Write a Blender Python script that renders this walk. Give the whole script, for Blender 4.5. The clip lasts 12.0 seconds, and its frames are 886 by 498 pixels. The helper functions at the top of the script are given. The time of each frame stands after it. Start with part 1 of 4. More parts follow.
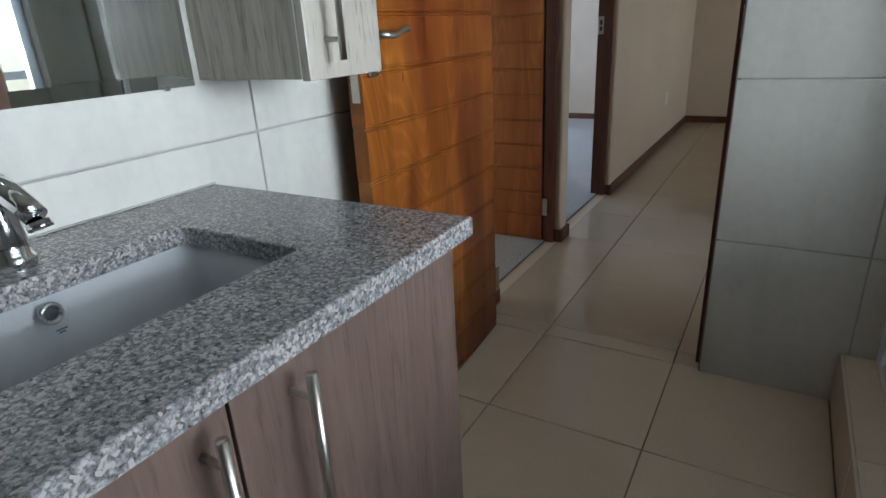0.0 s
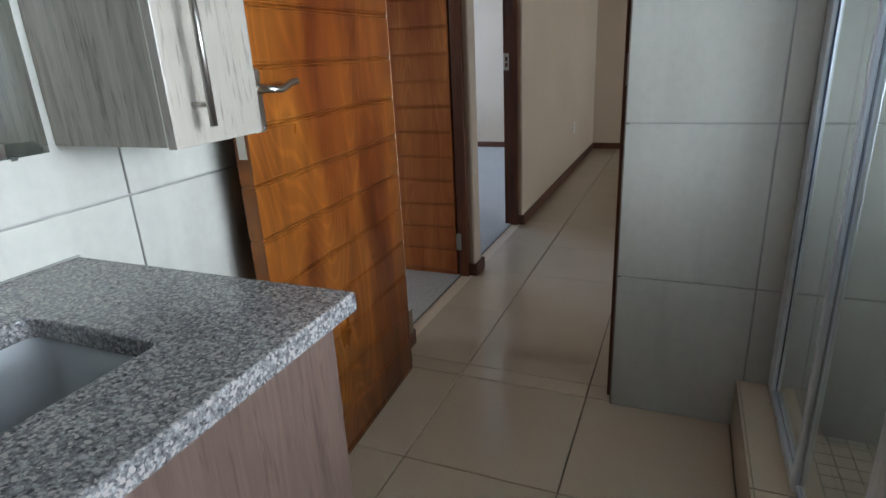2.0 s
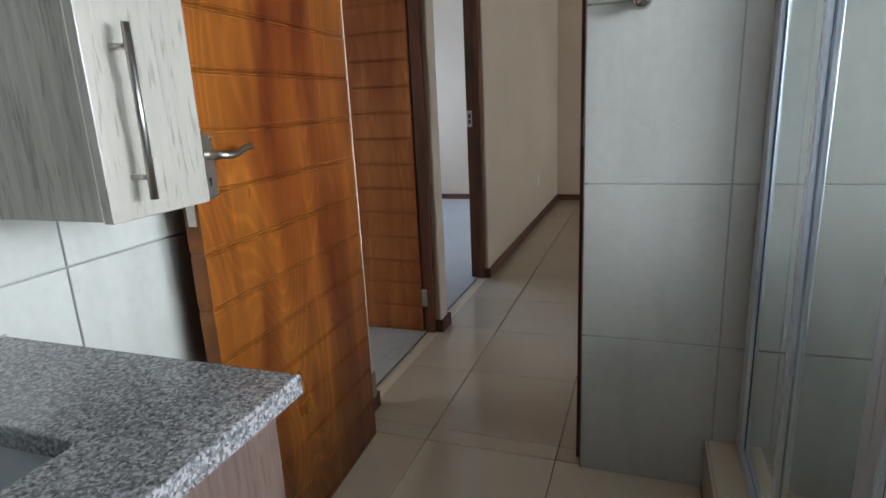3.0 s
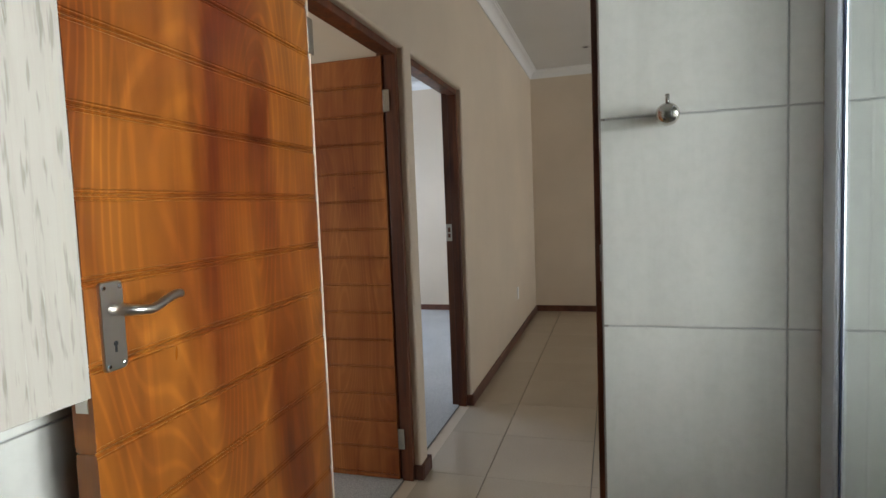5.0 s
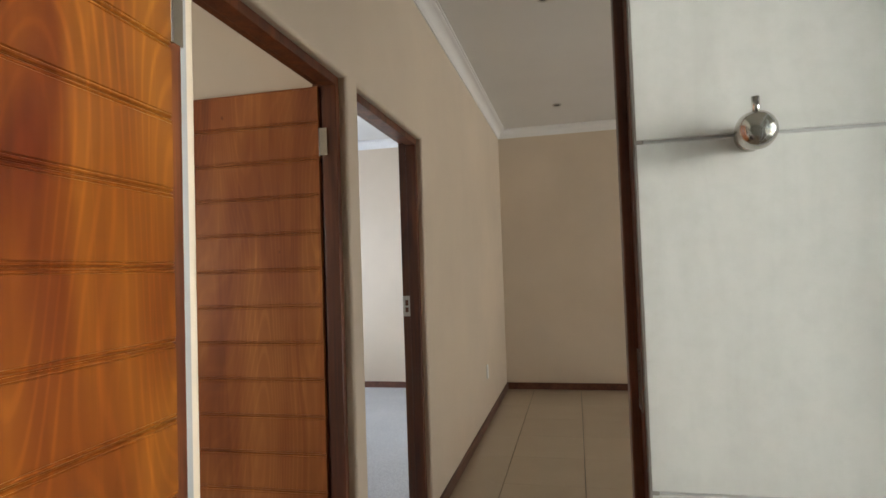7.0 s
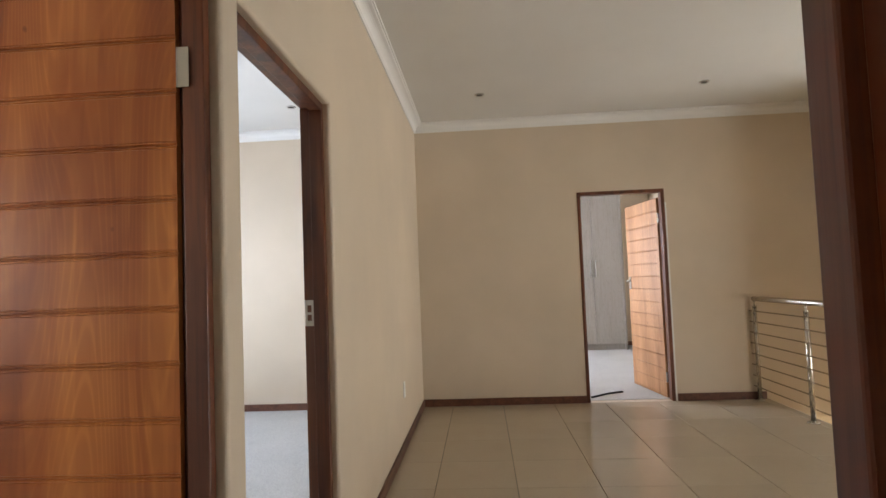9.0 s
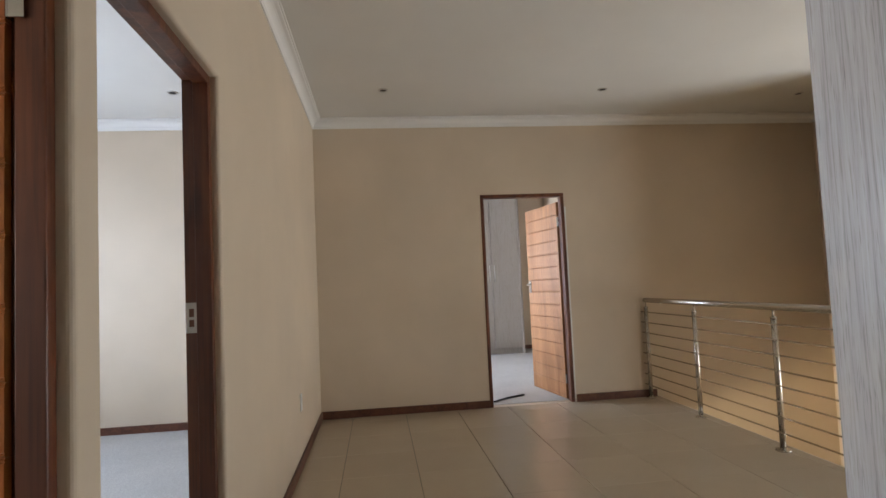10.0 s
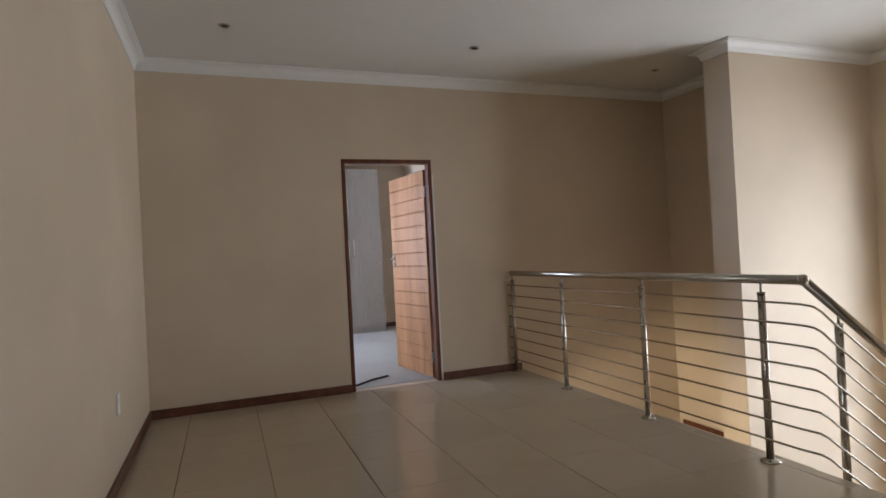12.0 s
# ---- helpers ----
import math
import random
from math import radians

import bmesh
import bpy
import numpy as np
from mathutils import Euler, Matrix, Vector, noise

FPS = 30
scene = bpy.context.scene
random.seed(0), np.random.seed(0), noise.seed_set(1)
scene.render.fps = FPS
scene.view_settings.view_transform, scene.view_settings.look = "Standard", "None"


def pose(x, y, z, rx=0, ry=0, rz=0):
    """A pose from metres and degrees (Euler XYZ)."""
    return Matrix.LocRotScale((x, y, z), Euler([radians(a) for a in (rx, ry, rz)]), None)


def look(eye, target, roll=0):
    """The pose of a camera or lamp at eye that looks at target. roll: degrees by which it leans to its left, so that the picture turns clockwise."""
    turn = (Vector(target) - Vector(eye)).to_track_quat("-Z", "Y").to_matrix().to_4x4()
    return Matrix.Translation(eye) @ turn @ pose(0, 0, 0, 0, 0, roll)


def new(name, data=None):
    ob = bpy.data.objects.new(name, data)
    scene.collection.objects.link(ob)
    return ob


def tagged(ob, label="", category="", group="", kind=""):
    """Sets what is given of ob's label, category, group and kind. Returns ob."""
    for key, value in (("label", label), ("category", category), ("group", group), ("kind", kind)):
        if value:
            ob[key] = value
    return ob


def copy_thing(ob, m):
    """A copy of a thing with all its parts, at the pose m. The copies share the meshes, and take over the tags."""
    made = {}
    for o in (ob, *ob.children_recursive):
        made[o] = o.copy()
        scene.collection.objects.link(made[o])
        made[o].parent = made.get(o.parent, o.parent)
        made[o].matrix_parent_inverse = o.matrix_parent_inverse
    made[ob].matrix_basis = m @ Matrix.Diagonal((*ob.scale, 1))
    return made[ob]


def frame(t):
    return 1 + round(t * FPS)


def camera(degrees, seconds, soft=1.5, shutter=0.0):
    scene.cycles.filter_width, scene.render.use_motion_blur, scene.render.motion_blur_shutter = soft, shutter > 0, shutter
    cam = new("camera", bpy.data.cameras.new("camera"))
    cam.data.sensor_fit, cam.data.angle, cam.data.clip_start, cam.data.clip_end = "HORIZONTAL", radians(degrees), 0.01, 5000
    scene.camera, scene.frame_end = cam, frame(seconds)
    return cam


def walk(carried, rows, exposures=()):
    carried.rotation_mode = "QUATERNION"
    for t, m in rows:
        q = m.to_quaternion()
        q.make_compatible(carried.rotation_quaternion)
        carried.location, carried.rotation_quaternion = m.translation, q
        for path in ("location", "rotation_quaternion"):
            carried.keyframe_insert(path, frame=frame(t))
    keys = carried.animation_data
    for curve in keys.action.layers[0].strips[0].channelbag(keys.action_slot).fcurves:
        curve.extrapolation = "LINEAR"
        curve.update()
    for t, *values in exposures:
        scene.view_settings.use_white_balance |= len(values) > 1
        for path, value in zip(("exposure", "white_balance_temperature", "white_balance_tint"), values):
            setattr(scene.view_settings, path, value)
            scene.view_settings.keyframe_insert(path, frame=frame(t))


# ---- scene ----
cam = camera(75.5, 12.0)
PATH = [
    (0, (0.017, 0.026, 1.178), (-0.948, 1.623, 0.459), -3.0),
    (0.5, (0.039, 0.04, 1.196), (-0.872, 1.669, 0.478), -2.9),
    (1, (0.05, 0.053, 1.208), (-0.798, 1.719, 0.497), -3.0),
    (1.5, (0.047, 0.073, 1.217), (-0.745, 1.772, 0.521), -3.0),
    (2, (0.052, 0.11, 1.232), (-0.696, 1.846, 0.58), -2.9),
    (2.5, (0.06, 0.131, 1.242), (-0.647, 1.909, 0.66), -2.8),
    (3, (0.063, 0.158, 1.259), (-0.598, 1.98, 0.765), -2.7),
    (3.5, (0.04, 0.221, 1.27), (-0.579, 2.081, 0.876), -2.6),
    (5.5, (-0.138, 0.585, 1.323), (-0.679, 2.509, 1.243), -2.2),
    (6, (-0.173, 0.718, 1.329), (-0.672, 2.655, 1.313), -2.2),
    (6.5, (-0.186, 0.893, 1.341), (-0.661, 2.835, 1.381), -2.0),
    (8.5, (-0.338, 1.512, 1.27), (-0.59, 3.494, 1.376), -2.2),
    (9, (-0.37, 1.637, 1.264), (-0.5, 3.63, 1.372), -2.2),
    (9.5, (-0.405, 1.774, 1.254), (-0.38, 3.77, 1.366), -2.3),
    (10, (-0.429, 1.852, 1.229), (-0.197, 3.834, 1.349), -2.6),
    (10.5, (-0.448, 1.956, 1.209), (-0.068, 3.916, 1.325), -2.8),
    (11, (-0.445, 2.11, 1.205), (0.036, 4.049, 1.302), -2.8),
    (11.5, (-0.409, 2.215, 1.189), (0.166, 4.13, 1.249), -2.9),
    (12, (-0.401, 2.337, 1.185), (0.316, 4.205, 1.205), -3.0),
]
walk(cam, [(t, look(eye, target, roll)) for t, eye, target, roll in PATH],
     exposures=[(0.0, 1.38, 6450, 10), (2.5, 1.55, 6450, 10), (5.5, 1.85, 7250, 10), (6.5, 2.0, 7500, 11), (8.5, 2.2, 7900, 14), (9.0, 2.34, 7800, 13), (9.5, 2.2, 7600, 13), (10.5, 1.87, 7250, 13), (12.0, 1.66, 6850, 14)])

# ---- world and light ----
world = bpy.data.worlds.new("sky")
scene.world = world
world.use_nodes = True
wn = world.node_tree.nodes
sky = wn.new("ShaderNodeTexSky")
sky.sky_type = "NISHITA"
sky.sun_disc = False
sky.sun_elevation = radians(52)
sky.sun_rotation = radians(0)
world.node_tree.links.new(sky.outputs[0], wn["Background"].inputs[0])
wn["Background"].inputs[1].default_value = 0.07


def window_light(name, loc, aim, w, h, power, col):
    ld = bpy.data.lights.new(name, "AREA")
    ld.shape, ld.size, ld.size_y, ld.energy, ld.color = "RECTANGLE", w, h, power, col
    ob = new(name, ld)
    ob.matrix_basis = look(loc, aim)
    return ob


SKYCOL, ROOMCOL = (0.79, 0.89, 1.0), (0.60, 0.73, 1.0)
window_light("daylight_bathroom", (5.2, 0.55, 1.72), (0.0, 0.55, 1.72), 2.4, 1.25, 142, SKYCOL)
window_light("daylight_stair", (6.4, 4.1, 0.2), (0.0, 5.0, -0.1), 2.2, 2.4, 56, (0.74, 0.85, 1.0))
window_light("daylight_bedroom_a", (-5.3, 5.7, 1.4), (0.0, 5.6, 1.4), 2.8, 1.6, 66, (0.50, 0.67, 1.0))
window_light("daylight_bedroom_b", (-5.3, 1.2, 1.4), (0.0, 1.2, 1.5), 2.2, 1.6, 30, (0.80, 0.88, 1.0))
window_light("daylight_bedroom_c", (-2.3, 9.6, 1.4), (2.0, 9.6, 1.3), 2.6, 1.6, 90, ROOMCOL)
window_light("daylight_lower", (-1.5, 5.4, -1.7), (4.0, 6.0, -1.4), 2.6, 1.6, 40, (1.0, 0.90, 0.70))
sun_data = bpy.data.lights.new("sun", "SUN")
sun_data.energy, sun_data.angle, sun_data.color = 2.5, radians(0.5), (1.0, 0.95, 0.87)
sun = new("sun", sun_data)
sun.matrix_basis = look((0, 0, 0), (0.02, -0.63, -0.78))

# ---- materials ----
def nodes_of(name):
    m = bpy.data.materials.new(name)
    m.use_nodes = True
    nt = m.node_tree
    return m, nt, nt.nodes["Principled BSDF"]


def link(nt, a, b):
    nt.links.new(a, b)


def coords(nt, scale=(1, 1, 1), rnd=0.0):
    """World position, stretched; rnd shifts it piece by piece."""
    g = nt.nodes.new("ShaderNodeNewGeometry")
    mp = nt.nodes.new("ShaderNodeMapping")
    mp.inputs["Scale"].default_value = scale
    out = g.outputs["Position"]
    if rnd:
        oi = nt.nodes.new("ShaderNodeObjectInfo")
        mul = nt.nodes.new("ShaderNodeMath")
        mul.operation = "MULTIPLY"
        mul.inputs[1].default_value = rnd
        link(nt, oi.outputs["Random"], mul.inputs[0])
        add = nt.nodes.new("ShaderNodeVectorMath")
        add.operation = "ADD"
        link(nt, out, add.inputs[0])
        link(nt, mul.outputs[0], add.inputs[1])
        out = add.outputs[0]
    link(nt, out, mp.inputs["Vector"])
    return mp.outputs[0]


def noise_tex(nt, vec, scale, detail=4, rough=0.55, dist=0.0):
    n = nt.nodes.new("ShaderNodeTexNoise")
    n.inputs["Scale"].default_value, n.inputs["Detail"].default_value = scale, detail
    n.inputs["Roughness"].default_value, n.inputs["Distortion"].default_value = rough, dist
    link(nt, vec, n.inputs["Vector"])
    return n.outputs["Fac"]


def ramp(nt, fac, stops):
    r = nt.nodes.new("ShaderNodeValToRGB")
    el = r.color_ramp.elements
    while len(el) < len(stops):
        el.new(0.5)
    for e, (p, c) in zip(el, stops):
        e.position, e.color = p, (*c, 1)
    link(nt, fac, r.inputs[0])
    return r.outputs[0]


def mix(nt, fac, a, b, mode="MIX"):
    m = nt.nodes.new("ShaderNodeMix")
    m.data_type, m.blend_type = "RGBA", mode
    for sock, v in ((m.inputs[0], fac), (m.inputs[6], a), (m.inputs[7], b)):
        if isinstance(v, (int, float)):
            sock.default_value = v
        elif isinstance(v, tuple):
            sock.default_value = (*v, 1)
        else:
            link(nt, v, sock)
    return m.outputs[2]


def bump(nt, bsdf, height, strength, distance=0.01):
    b = nt.nodes.new("ShaderNodeBump")
    b.inputs["Strength"].default_value, b.inputs["Distance"].default_value = strength, distance
    link(nt, height, b.inputs["Height"])
    link(nt, b.outputs[0], bsdf.inputs["Normal"])


def rough_from(nt, bsdf, fac, lo, hi):
    mr = nt.nodes.new("ShaderNodeMapRange")
    mr.inputs["To Min"].default_value, mr.inputs["To Max"].default_value = lo, hi
    link(nt, fac, mr.inputs[0])
    link(nt, mr.outputs[0], bsdf.inputs["Roughness"])


def scaled(c, k):
    return tuple(min(1.0, v * k) for v in c)


def paint(name, col, rough=0.6, grain=0.08, spread=0.06):
    m, nt, b = nodes_of(name)
    v = coords(nt)
    big = noise_tex(nt, v, 1.3, 3)
    c = ramp(nt, big, [(0.3, scaled(col, 1 - spread)), (0.7, scaled(col, 1 + spread))])
    link(nt, c, b.inputs["Base Color"])
    fine = noise_tex(nt, v, 220, 3)
    rough_from(nt, b, big, rough - 0.05, rough + 0.08)
    bump(nt, b, fine, grain, 0.002)
    return m


def wood(name, dark, mid, light, axis=2, rough=0.35, scale=1.0, coat=0.0, bumpy=0.15, contrast=1.0, rnd=0.0):
    """Grain along one axis: broad flames, fine streaks, pores."""
    m, nt, b = nodes_of(name)
    st = [9.0 * scale] * 3
    st[axis] = 0.75 * scale
    v = coords(nt, tuple(st), rnd)
    broad = noise_tex(nt, v, 1.0, 3, 0.5, 1.2)
    st2 = [70.0 * scale] * 3
    st2[axis] = 1.8 * scale
    v2 = coords(nt, tuple(st2), rnd)
    streak = noise_tex(nt, v2, 1.0, 4, 0.65, 0.3)
    c1 = ramp(nt, broad, [(0.5 - 0.22 / contrast, dark), (0.5, mid), (0.5 + 0.2 / contrast, light)])
    c2 = ramp(nt, streak, [(0.32, (0.55, 0.52, 0.5)), (0.52, (1, 1, 1))])
    link(nt, mix(nt, 0.75, c1, c2, "MULTIPLY"), b.inputs["Base Color"])
    rough_from(nt, b, streak, rough + 0.1, rough - 0.04)
    if coat:
        b.inputs["Coat Weight"].default_value = coat
        b.inputs["Coat Roughness"].default_value = 0.22
    bump(nt, b, streak, bumpy, 0.001)
    return m


def figured(name, dark, mid, light, rough, figure=1.0):
    """Varnished veneer with tall flame figure, fine pores and a few knots."""
    m, nt, b = nodes_of(name)
    field = noise_tex(nt, coords(nt, (2.9, 2.9, 0.75)), 1.0, 1.0, 0.35, 0.1)
    times = nt.nodes.new("ShaderNodeMath")
    times.operation = "MULTIPLY"
    times.inputs[1].default_value = 260.0
    link(nt, field, times.inputs[0])
    wave = nt.nodes.new("ShaderNodeMath")
    wave.operation = "SINE"
    link(nt, times.outputs[0], wave.inputs[0])
    patch = noise_tex(nt, coords(nt, (3.0, 3.0, 1.4)), 1.0, 2, 0.5)
    strong = ramp(nt, patch, [(0.40, (0.45, 0.45, 0.45)), (0.56, (1, 1, 1))])
    slow = noise_tex(nt, coords(nt, (5.5, 5.5, 1.1)), 1.0, 3, 0.5, 0.6)
    c1 = ramp(nt, slow, [(0.30, dark), (0.45, mid), (0.64, light)])
    c2 = ramp(nt, wave.outputs[0], [(0.0, (0.86, 0.82, 0.78)), (0.6, (1.0, 1.0, 1.0)), (0.97, (1.34, 1.45, 1.5))])
    streak = noise_tex(nt, coords(nt, (17, 17, 1.1)), 1.0, 3, 0.6, 0.8)
    c3 = ramp(nt, streak, [(0.25, (0.66, 0.58, 0.54)), (0.45, (1, 1, 1)), (0.58, (1.0, 1.0, 1.0)), (0.75, (1.45, 1.6, 1.6))])
    knot = noise_tex(nt, coords(nt, (14, 14, 9)), 1.0, 1, 0.4)
    c4 = ramp(nt, knot, [(0.185, (0.3, 0.22, 0.2)), (0.21, (1, 1, 1))])
    c = mix(nt, strong, c1, mix(nt, figure, c1, c2, "MULTIPLY"))
    c = mix(nt, 0.8, c, c3, "MULTIPLY")
    link(nt, mix(nt, 0.8, c, c4, "MULTIPLY"), b.inputs["Base Color"])
    rough_from(nt, b, slow, rough + 0.1, rough)
    b.inputs["Specular IOR Level"].default_value = 0.35
    b.inputs["Coat Weight"].default_value = 0.1
    b.inputs["Coat Roughness"].default_value = 0.2
    return m


def laminate(name, dark, mid, light, rough, pitch=1.0, strength=0.65, band=0.12):
    """Printed wood laminate: fine upright pores over soft tone bands."""
    m, nt, b = nodes_of(name)
    soft = noise_tex(nt, coords(nt, (6 * pitch, 6 * pitch, 0.5)), 1.0, 3, 0.5, 0.5)
    c1 = ramp(nt, soft, [(0.25, scaled(mid, 1 - band)), (0.5, mid), (0.75, scaled(mid, 1 + band))])
    pore = noise_tex(nt, coords(nt, (150 * pitch, 150 * pitch, 2.6)), 1.0, 5, 0.7, 0.5)
    c2 = ramp(nt, pore, [(0.33, dark), (0.46, mid), (0.66, light)])
    dash = noise_tex(nt, coords(nt, (420 * pitch, 420 * pitch, 14)), 1.0, 2, 0.6)
    c3 = ramp(nt, dash, [(0.32, (0.6, 0.58, 0.56)), (0.42, (1, 1, 1))])
    c = mix(nt, strength, c1, c2)
    link(nt, mix(nt, 0.7, c, c3, "MULTIPLY"), b.inputs["Base Color"])
    rough_from(nt, b, pore, rough + 0.08, rough - 0.04)
    bump(nt, b, pore, 0.22, 0.001)
    return m


def metal(name, col, rough, brushed=0.0):
    m, nt, b = nodes_of(name)
    b.inputs["Base Color"].default_value = (*col, 1)
    b.inputs["Metallic"].default_value = 1.0
    v = coords(nt, (40, 40, 400) if brushed else (30, 30, 30))
    n = noise_tex(nt, v, 1.0, 3)
    rough_from(nt, b, n, max(0.02, rough - 0.015), rough + 0.02)
    return m


def ceramic_tile(name, col, rough, streak_axis=2, rnd=7.0, spread=0.07):
    m, nt, b = nodes_of(name)
    st = [7.0, 7.0, 7.0]
    st[streak_axis] = 1.1
    v = coords(nt, tuple(st), rnd)
    n1 = noise_tex(nt, v, 1.0, 4, 0.6, 0.6)
    c = ramp(nt, n1, [(0.28, scaled(col, 1 - spread * 1.6)), (0.55, col), (0.8, scaled(col, 1 + spread))])
    v2 = coords(nt)
    n2 = noise_tex(nt, v2, 38, 3)
    c2 = ramp(nt, n2, [(0.3, (0.95, 0.95, 0.95)), (0.6, (1, 1, 1))])
    link(nt, mix(nt, 1.0, c, c2, "MULTIPLY"), b.inputs["Base Color"])
    rough_from(nt, b, n1, rough - 0.05, rough + 0.07)
    bump(nt, b, n2, 0.04, 0.002)
    return m


def stone_tile(name, col, rough):
    """Plain glazed floor tile: faint clouds and specks, a little lighter or darker from piece to piece."""
    m, nt, b = nodes_of(name)
    cloud = noise_tex(nt, coords(nt, (1, 1, 1), 9.0), 3.2, 4, 0.55, 0.4)
    speck = noise_tex(nt, coords(nt), 160, 2, 0.6)
    c = ramp(nt, cloud, [(0.2, scaled(col, 0.965)), (0.8, scaled(col, 1.03))])
    c = mix(nt, 1.0, c, ramp(nt, speck, [(0.3, (0.93, 0.92, 0.90)), (0.55, (1, 1, 1))]), "MULTIPLY")
    oi = nt.nodes.new("ShaderNodeObjectInfo")
    c = mix(nt, 1.0, c, ramp(nt, oi.outputs["Random"], [(0.0, (0.96, 0.96, 0.96)), (1.0, (1.03, 1.03, 1.03))]), "MULTIPLY")
    link(nt, c, b.inputs["Base Color"])
    rough_from(nt, b, cloud, rough - 0.02, rough + 0.03)
    bump(nt, b, noise_tex(nt, coords(nt), 3, 2), 0.012, 0.004)
    return m


def granite(name):
    m, nt, b = nodes_of(name)
    v = coords(nt)
    n1 = noise_tex(nt, v, 150, 3, 0.6, 0.5)
    n2 = noise_tex(nt, v, 340, 2, 0.6)
    vor = nt.nodes.new("ShaderNodeTexVoronoi")
    vor.inputs["Scale"].default_value = 260
    link(nt, v, vor.inputs["Vector"])
    c1 = ramp(nt, n1, [(0.34, (0.055, 0.055, 0.06)), (0.43, (0.125, 0.122, 0.126)), (0.53, (0.18, 0.175, 0.178)), (0.66, (0.30, 0.297, 0.30))])
    c2 = ramp(nt, n2, [(0.34, (0.5, 0.5, 0.51)), (0.54, (1, 1, 1))])
    c = mix(nt, 0.8, c1, c2, "MULTIPLY")
    sep = nt.nodes.new("ShaderNodeSeparateColor")
    link(nt, vor.outputs["Color"], sep.inputs[0])
    pink = ramp(nt, sep.outputs[0], [(0.80, (0, 0, 0)), (0.84, (1, 1, 1))])
    c = mix(nt, pink, c, (0.30, 0.272, 0.262))
    link(nt, c, b.inputs["Base Color"])
    b.inputs["Roughness"].default_value = 0.16
    return m


def glass(name, tint=(0.93, 0.97, 0.96)):
    m, nt, b = nodes_of(name)
    b.inputs["Base Color"].default_value = (*tint, 1)
    b.inputs["Transmission Weight"].default_value = 1.0
    b.inputs["Roughness"].default_value = 0.0
    b.inputs["IOR"].default_value = 1.45
    return m


def carpet_mat(name, col):
    m, nt, b = nodes_of(name)
    v = coords(nt)
    n1, n2 = noise_tex(nt, v, 160, 4, 0.7), noise_tex(nt, v, 2.5, 3)
    c = ramp(nt, n1, [(0.3, scaled(col, 0.62)), (0.65, scaled(col, 1.2))])
    c = mix(nt, 0.5, c, ramp(nt, n2, [(0.3, (0.85, 0.85, 0.85)), (0.7, (1, 1, 1))]), "MULTIPLY")
    link(nt, c, b.inputs["Base Color"])
    b.inputs["Roughness"].default_value = 0.95
    bump(nt, b, n1, 0.6, 0.006)
    return m


WALL = paint("beige_wall_paint", (0.585, 0.472, 0.35), 0.62)
WHITE = paint("off_white_ceiling_paint", (0.62, 0.595, 0.545), 0.75, 0.05, 0.03)
CORNICE = paint("white_cornice_paint", (0.72, 0.70, 0.66), 0.6, 0.05, 0.02)
OUTER = paint("outer_wall_plaster", (0.55, 0.5, 0.42), 0.8, 0.2)
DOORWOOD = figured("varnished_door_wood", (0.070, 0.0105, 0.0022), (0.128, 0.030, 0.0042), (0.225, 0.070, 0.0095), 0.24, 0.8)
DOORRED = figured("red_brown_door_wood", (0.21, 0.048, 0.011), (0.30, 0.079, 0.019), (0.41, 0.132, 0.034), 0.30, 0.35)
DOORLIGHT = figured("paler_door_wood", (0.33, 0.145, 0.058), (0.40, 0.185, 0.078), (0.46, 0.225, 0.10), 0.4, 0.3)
FRAMEWOOD = wood("dark_frame_wood", (0.065, 0.015, 0.005), (0.122, 0.031, 0.009), (0.185, 0.050, 0.014), 2, 0.38, 1.3, 0.1)
SKIRTWOOD = wood("skirting_wood", (0.085, 0.028, 0.016), (0.125, 0.042, 0.022), (0.16, 0.06, 0.03), 1, 0.42, 1.3, 0.1)
VANITYWOOD = laminate("brown_vanity_laminate", (0.050, 0.032, 0.026), (0.095, 0.061, 0.050), (0.150, 0.100, 0.080), 0.34, 0.3, 0.55, 0.5)
GREYWOOD = laminate("grey_laminate", (0.11, 0.092, 0.072), (0.26, 0.228, 0.188), (0.35, 0.312, 0.262), 0.22, 0.36, 0.6)
GREYDOOR = laminate("pale_grey_laminate", (0.19, 0.165, 0.138), (0.29, 0.258, 0.222), (0.335, 0.302, 0.262), 0.24, 0.3, 0.4, 0.16)
CUPWOOD = laminate("grey_cupboard_laminate", (0.20, 0.178, 0.155), (0.38, 0.35, 0.315), (0.47, 0.44, 0.40), 0.2, 0.75, 0.7)
WARDWOOD = laminate("taupe_wardrobe_laminate", (0.17, 0.145, 0.12), (0.27, 0.235, 0.20), (0.32, 0.285, 0.25), 0.35, 0.3, 0.35)
EDGEBAND = paint("pale_edge_band", (0.52, 0.49, 0.40), 0.45, 0.03, 0.02)
FLOORTILE = stone_tile("beige_floor_tile", (0.51, 0.425, 0.325), 0.15)
WALLTILE = ceramic_tile("pale_wall_tile", (0.44, 0.43, 0.39), 0.16, 2)
MOSAIC = ceramic_tile("mosaic_tile", (0.50, 0.44, 0.35), 0.4, 0)
GROUT = paint("grey_grout", (0.17, 0.155, 0.135), 0.9, 0.2)
WGROUT = paint("wall_grout", (0.30, 0.295, 0.28), 0.9, 0.2)
GRANITE = granite("speckled_grey_granite")
CERAMIC = paint("white_glazed_ceramic", (0.86, 0.88, 0.91), 0.10, 0.0, 0.01)
CHROME = metal("chrome", (0.78, 0.78, 0.80), 0.07)
STEEL = metal("brushed_steel", (0.52, 0.49, 0.45), 0.28, 1)
POLISHED = metal("polished_steel", (0.60, 0.57, 0.53), 0.15)
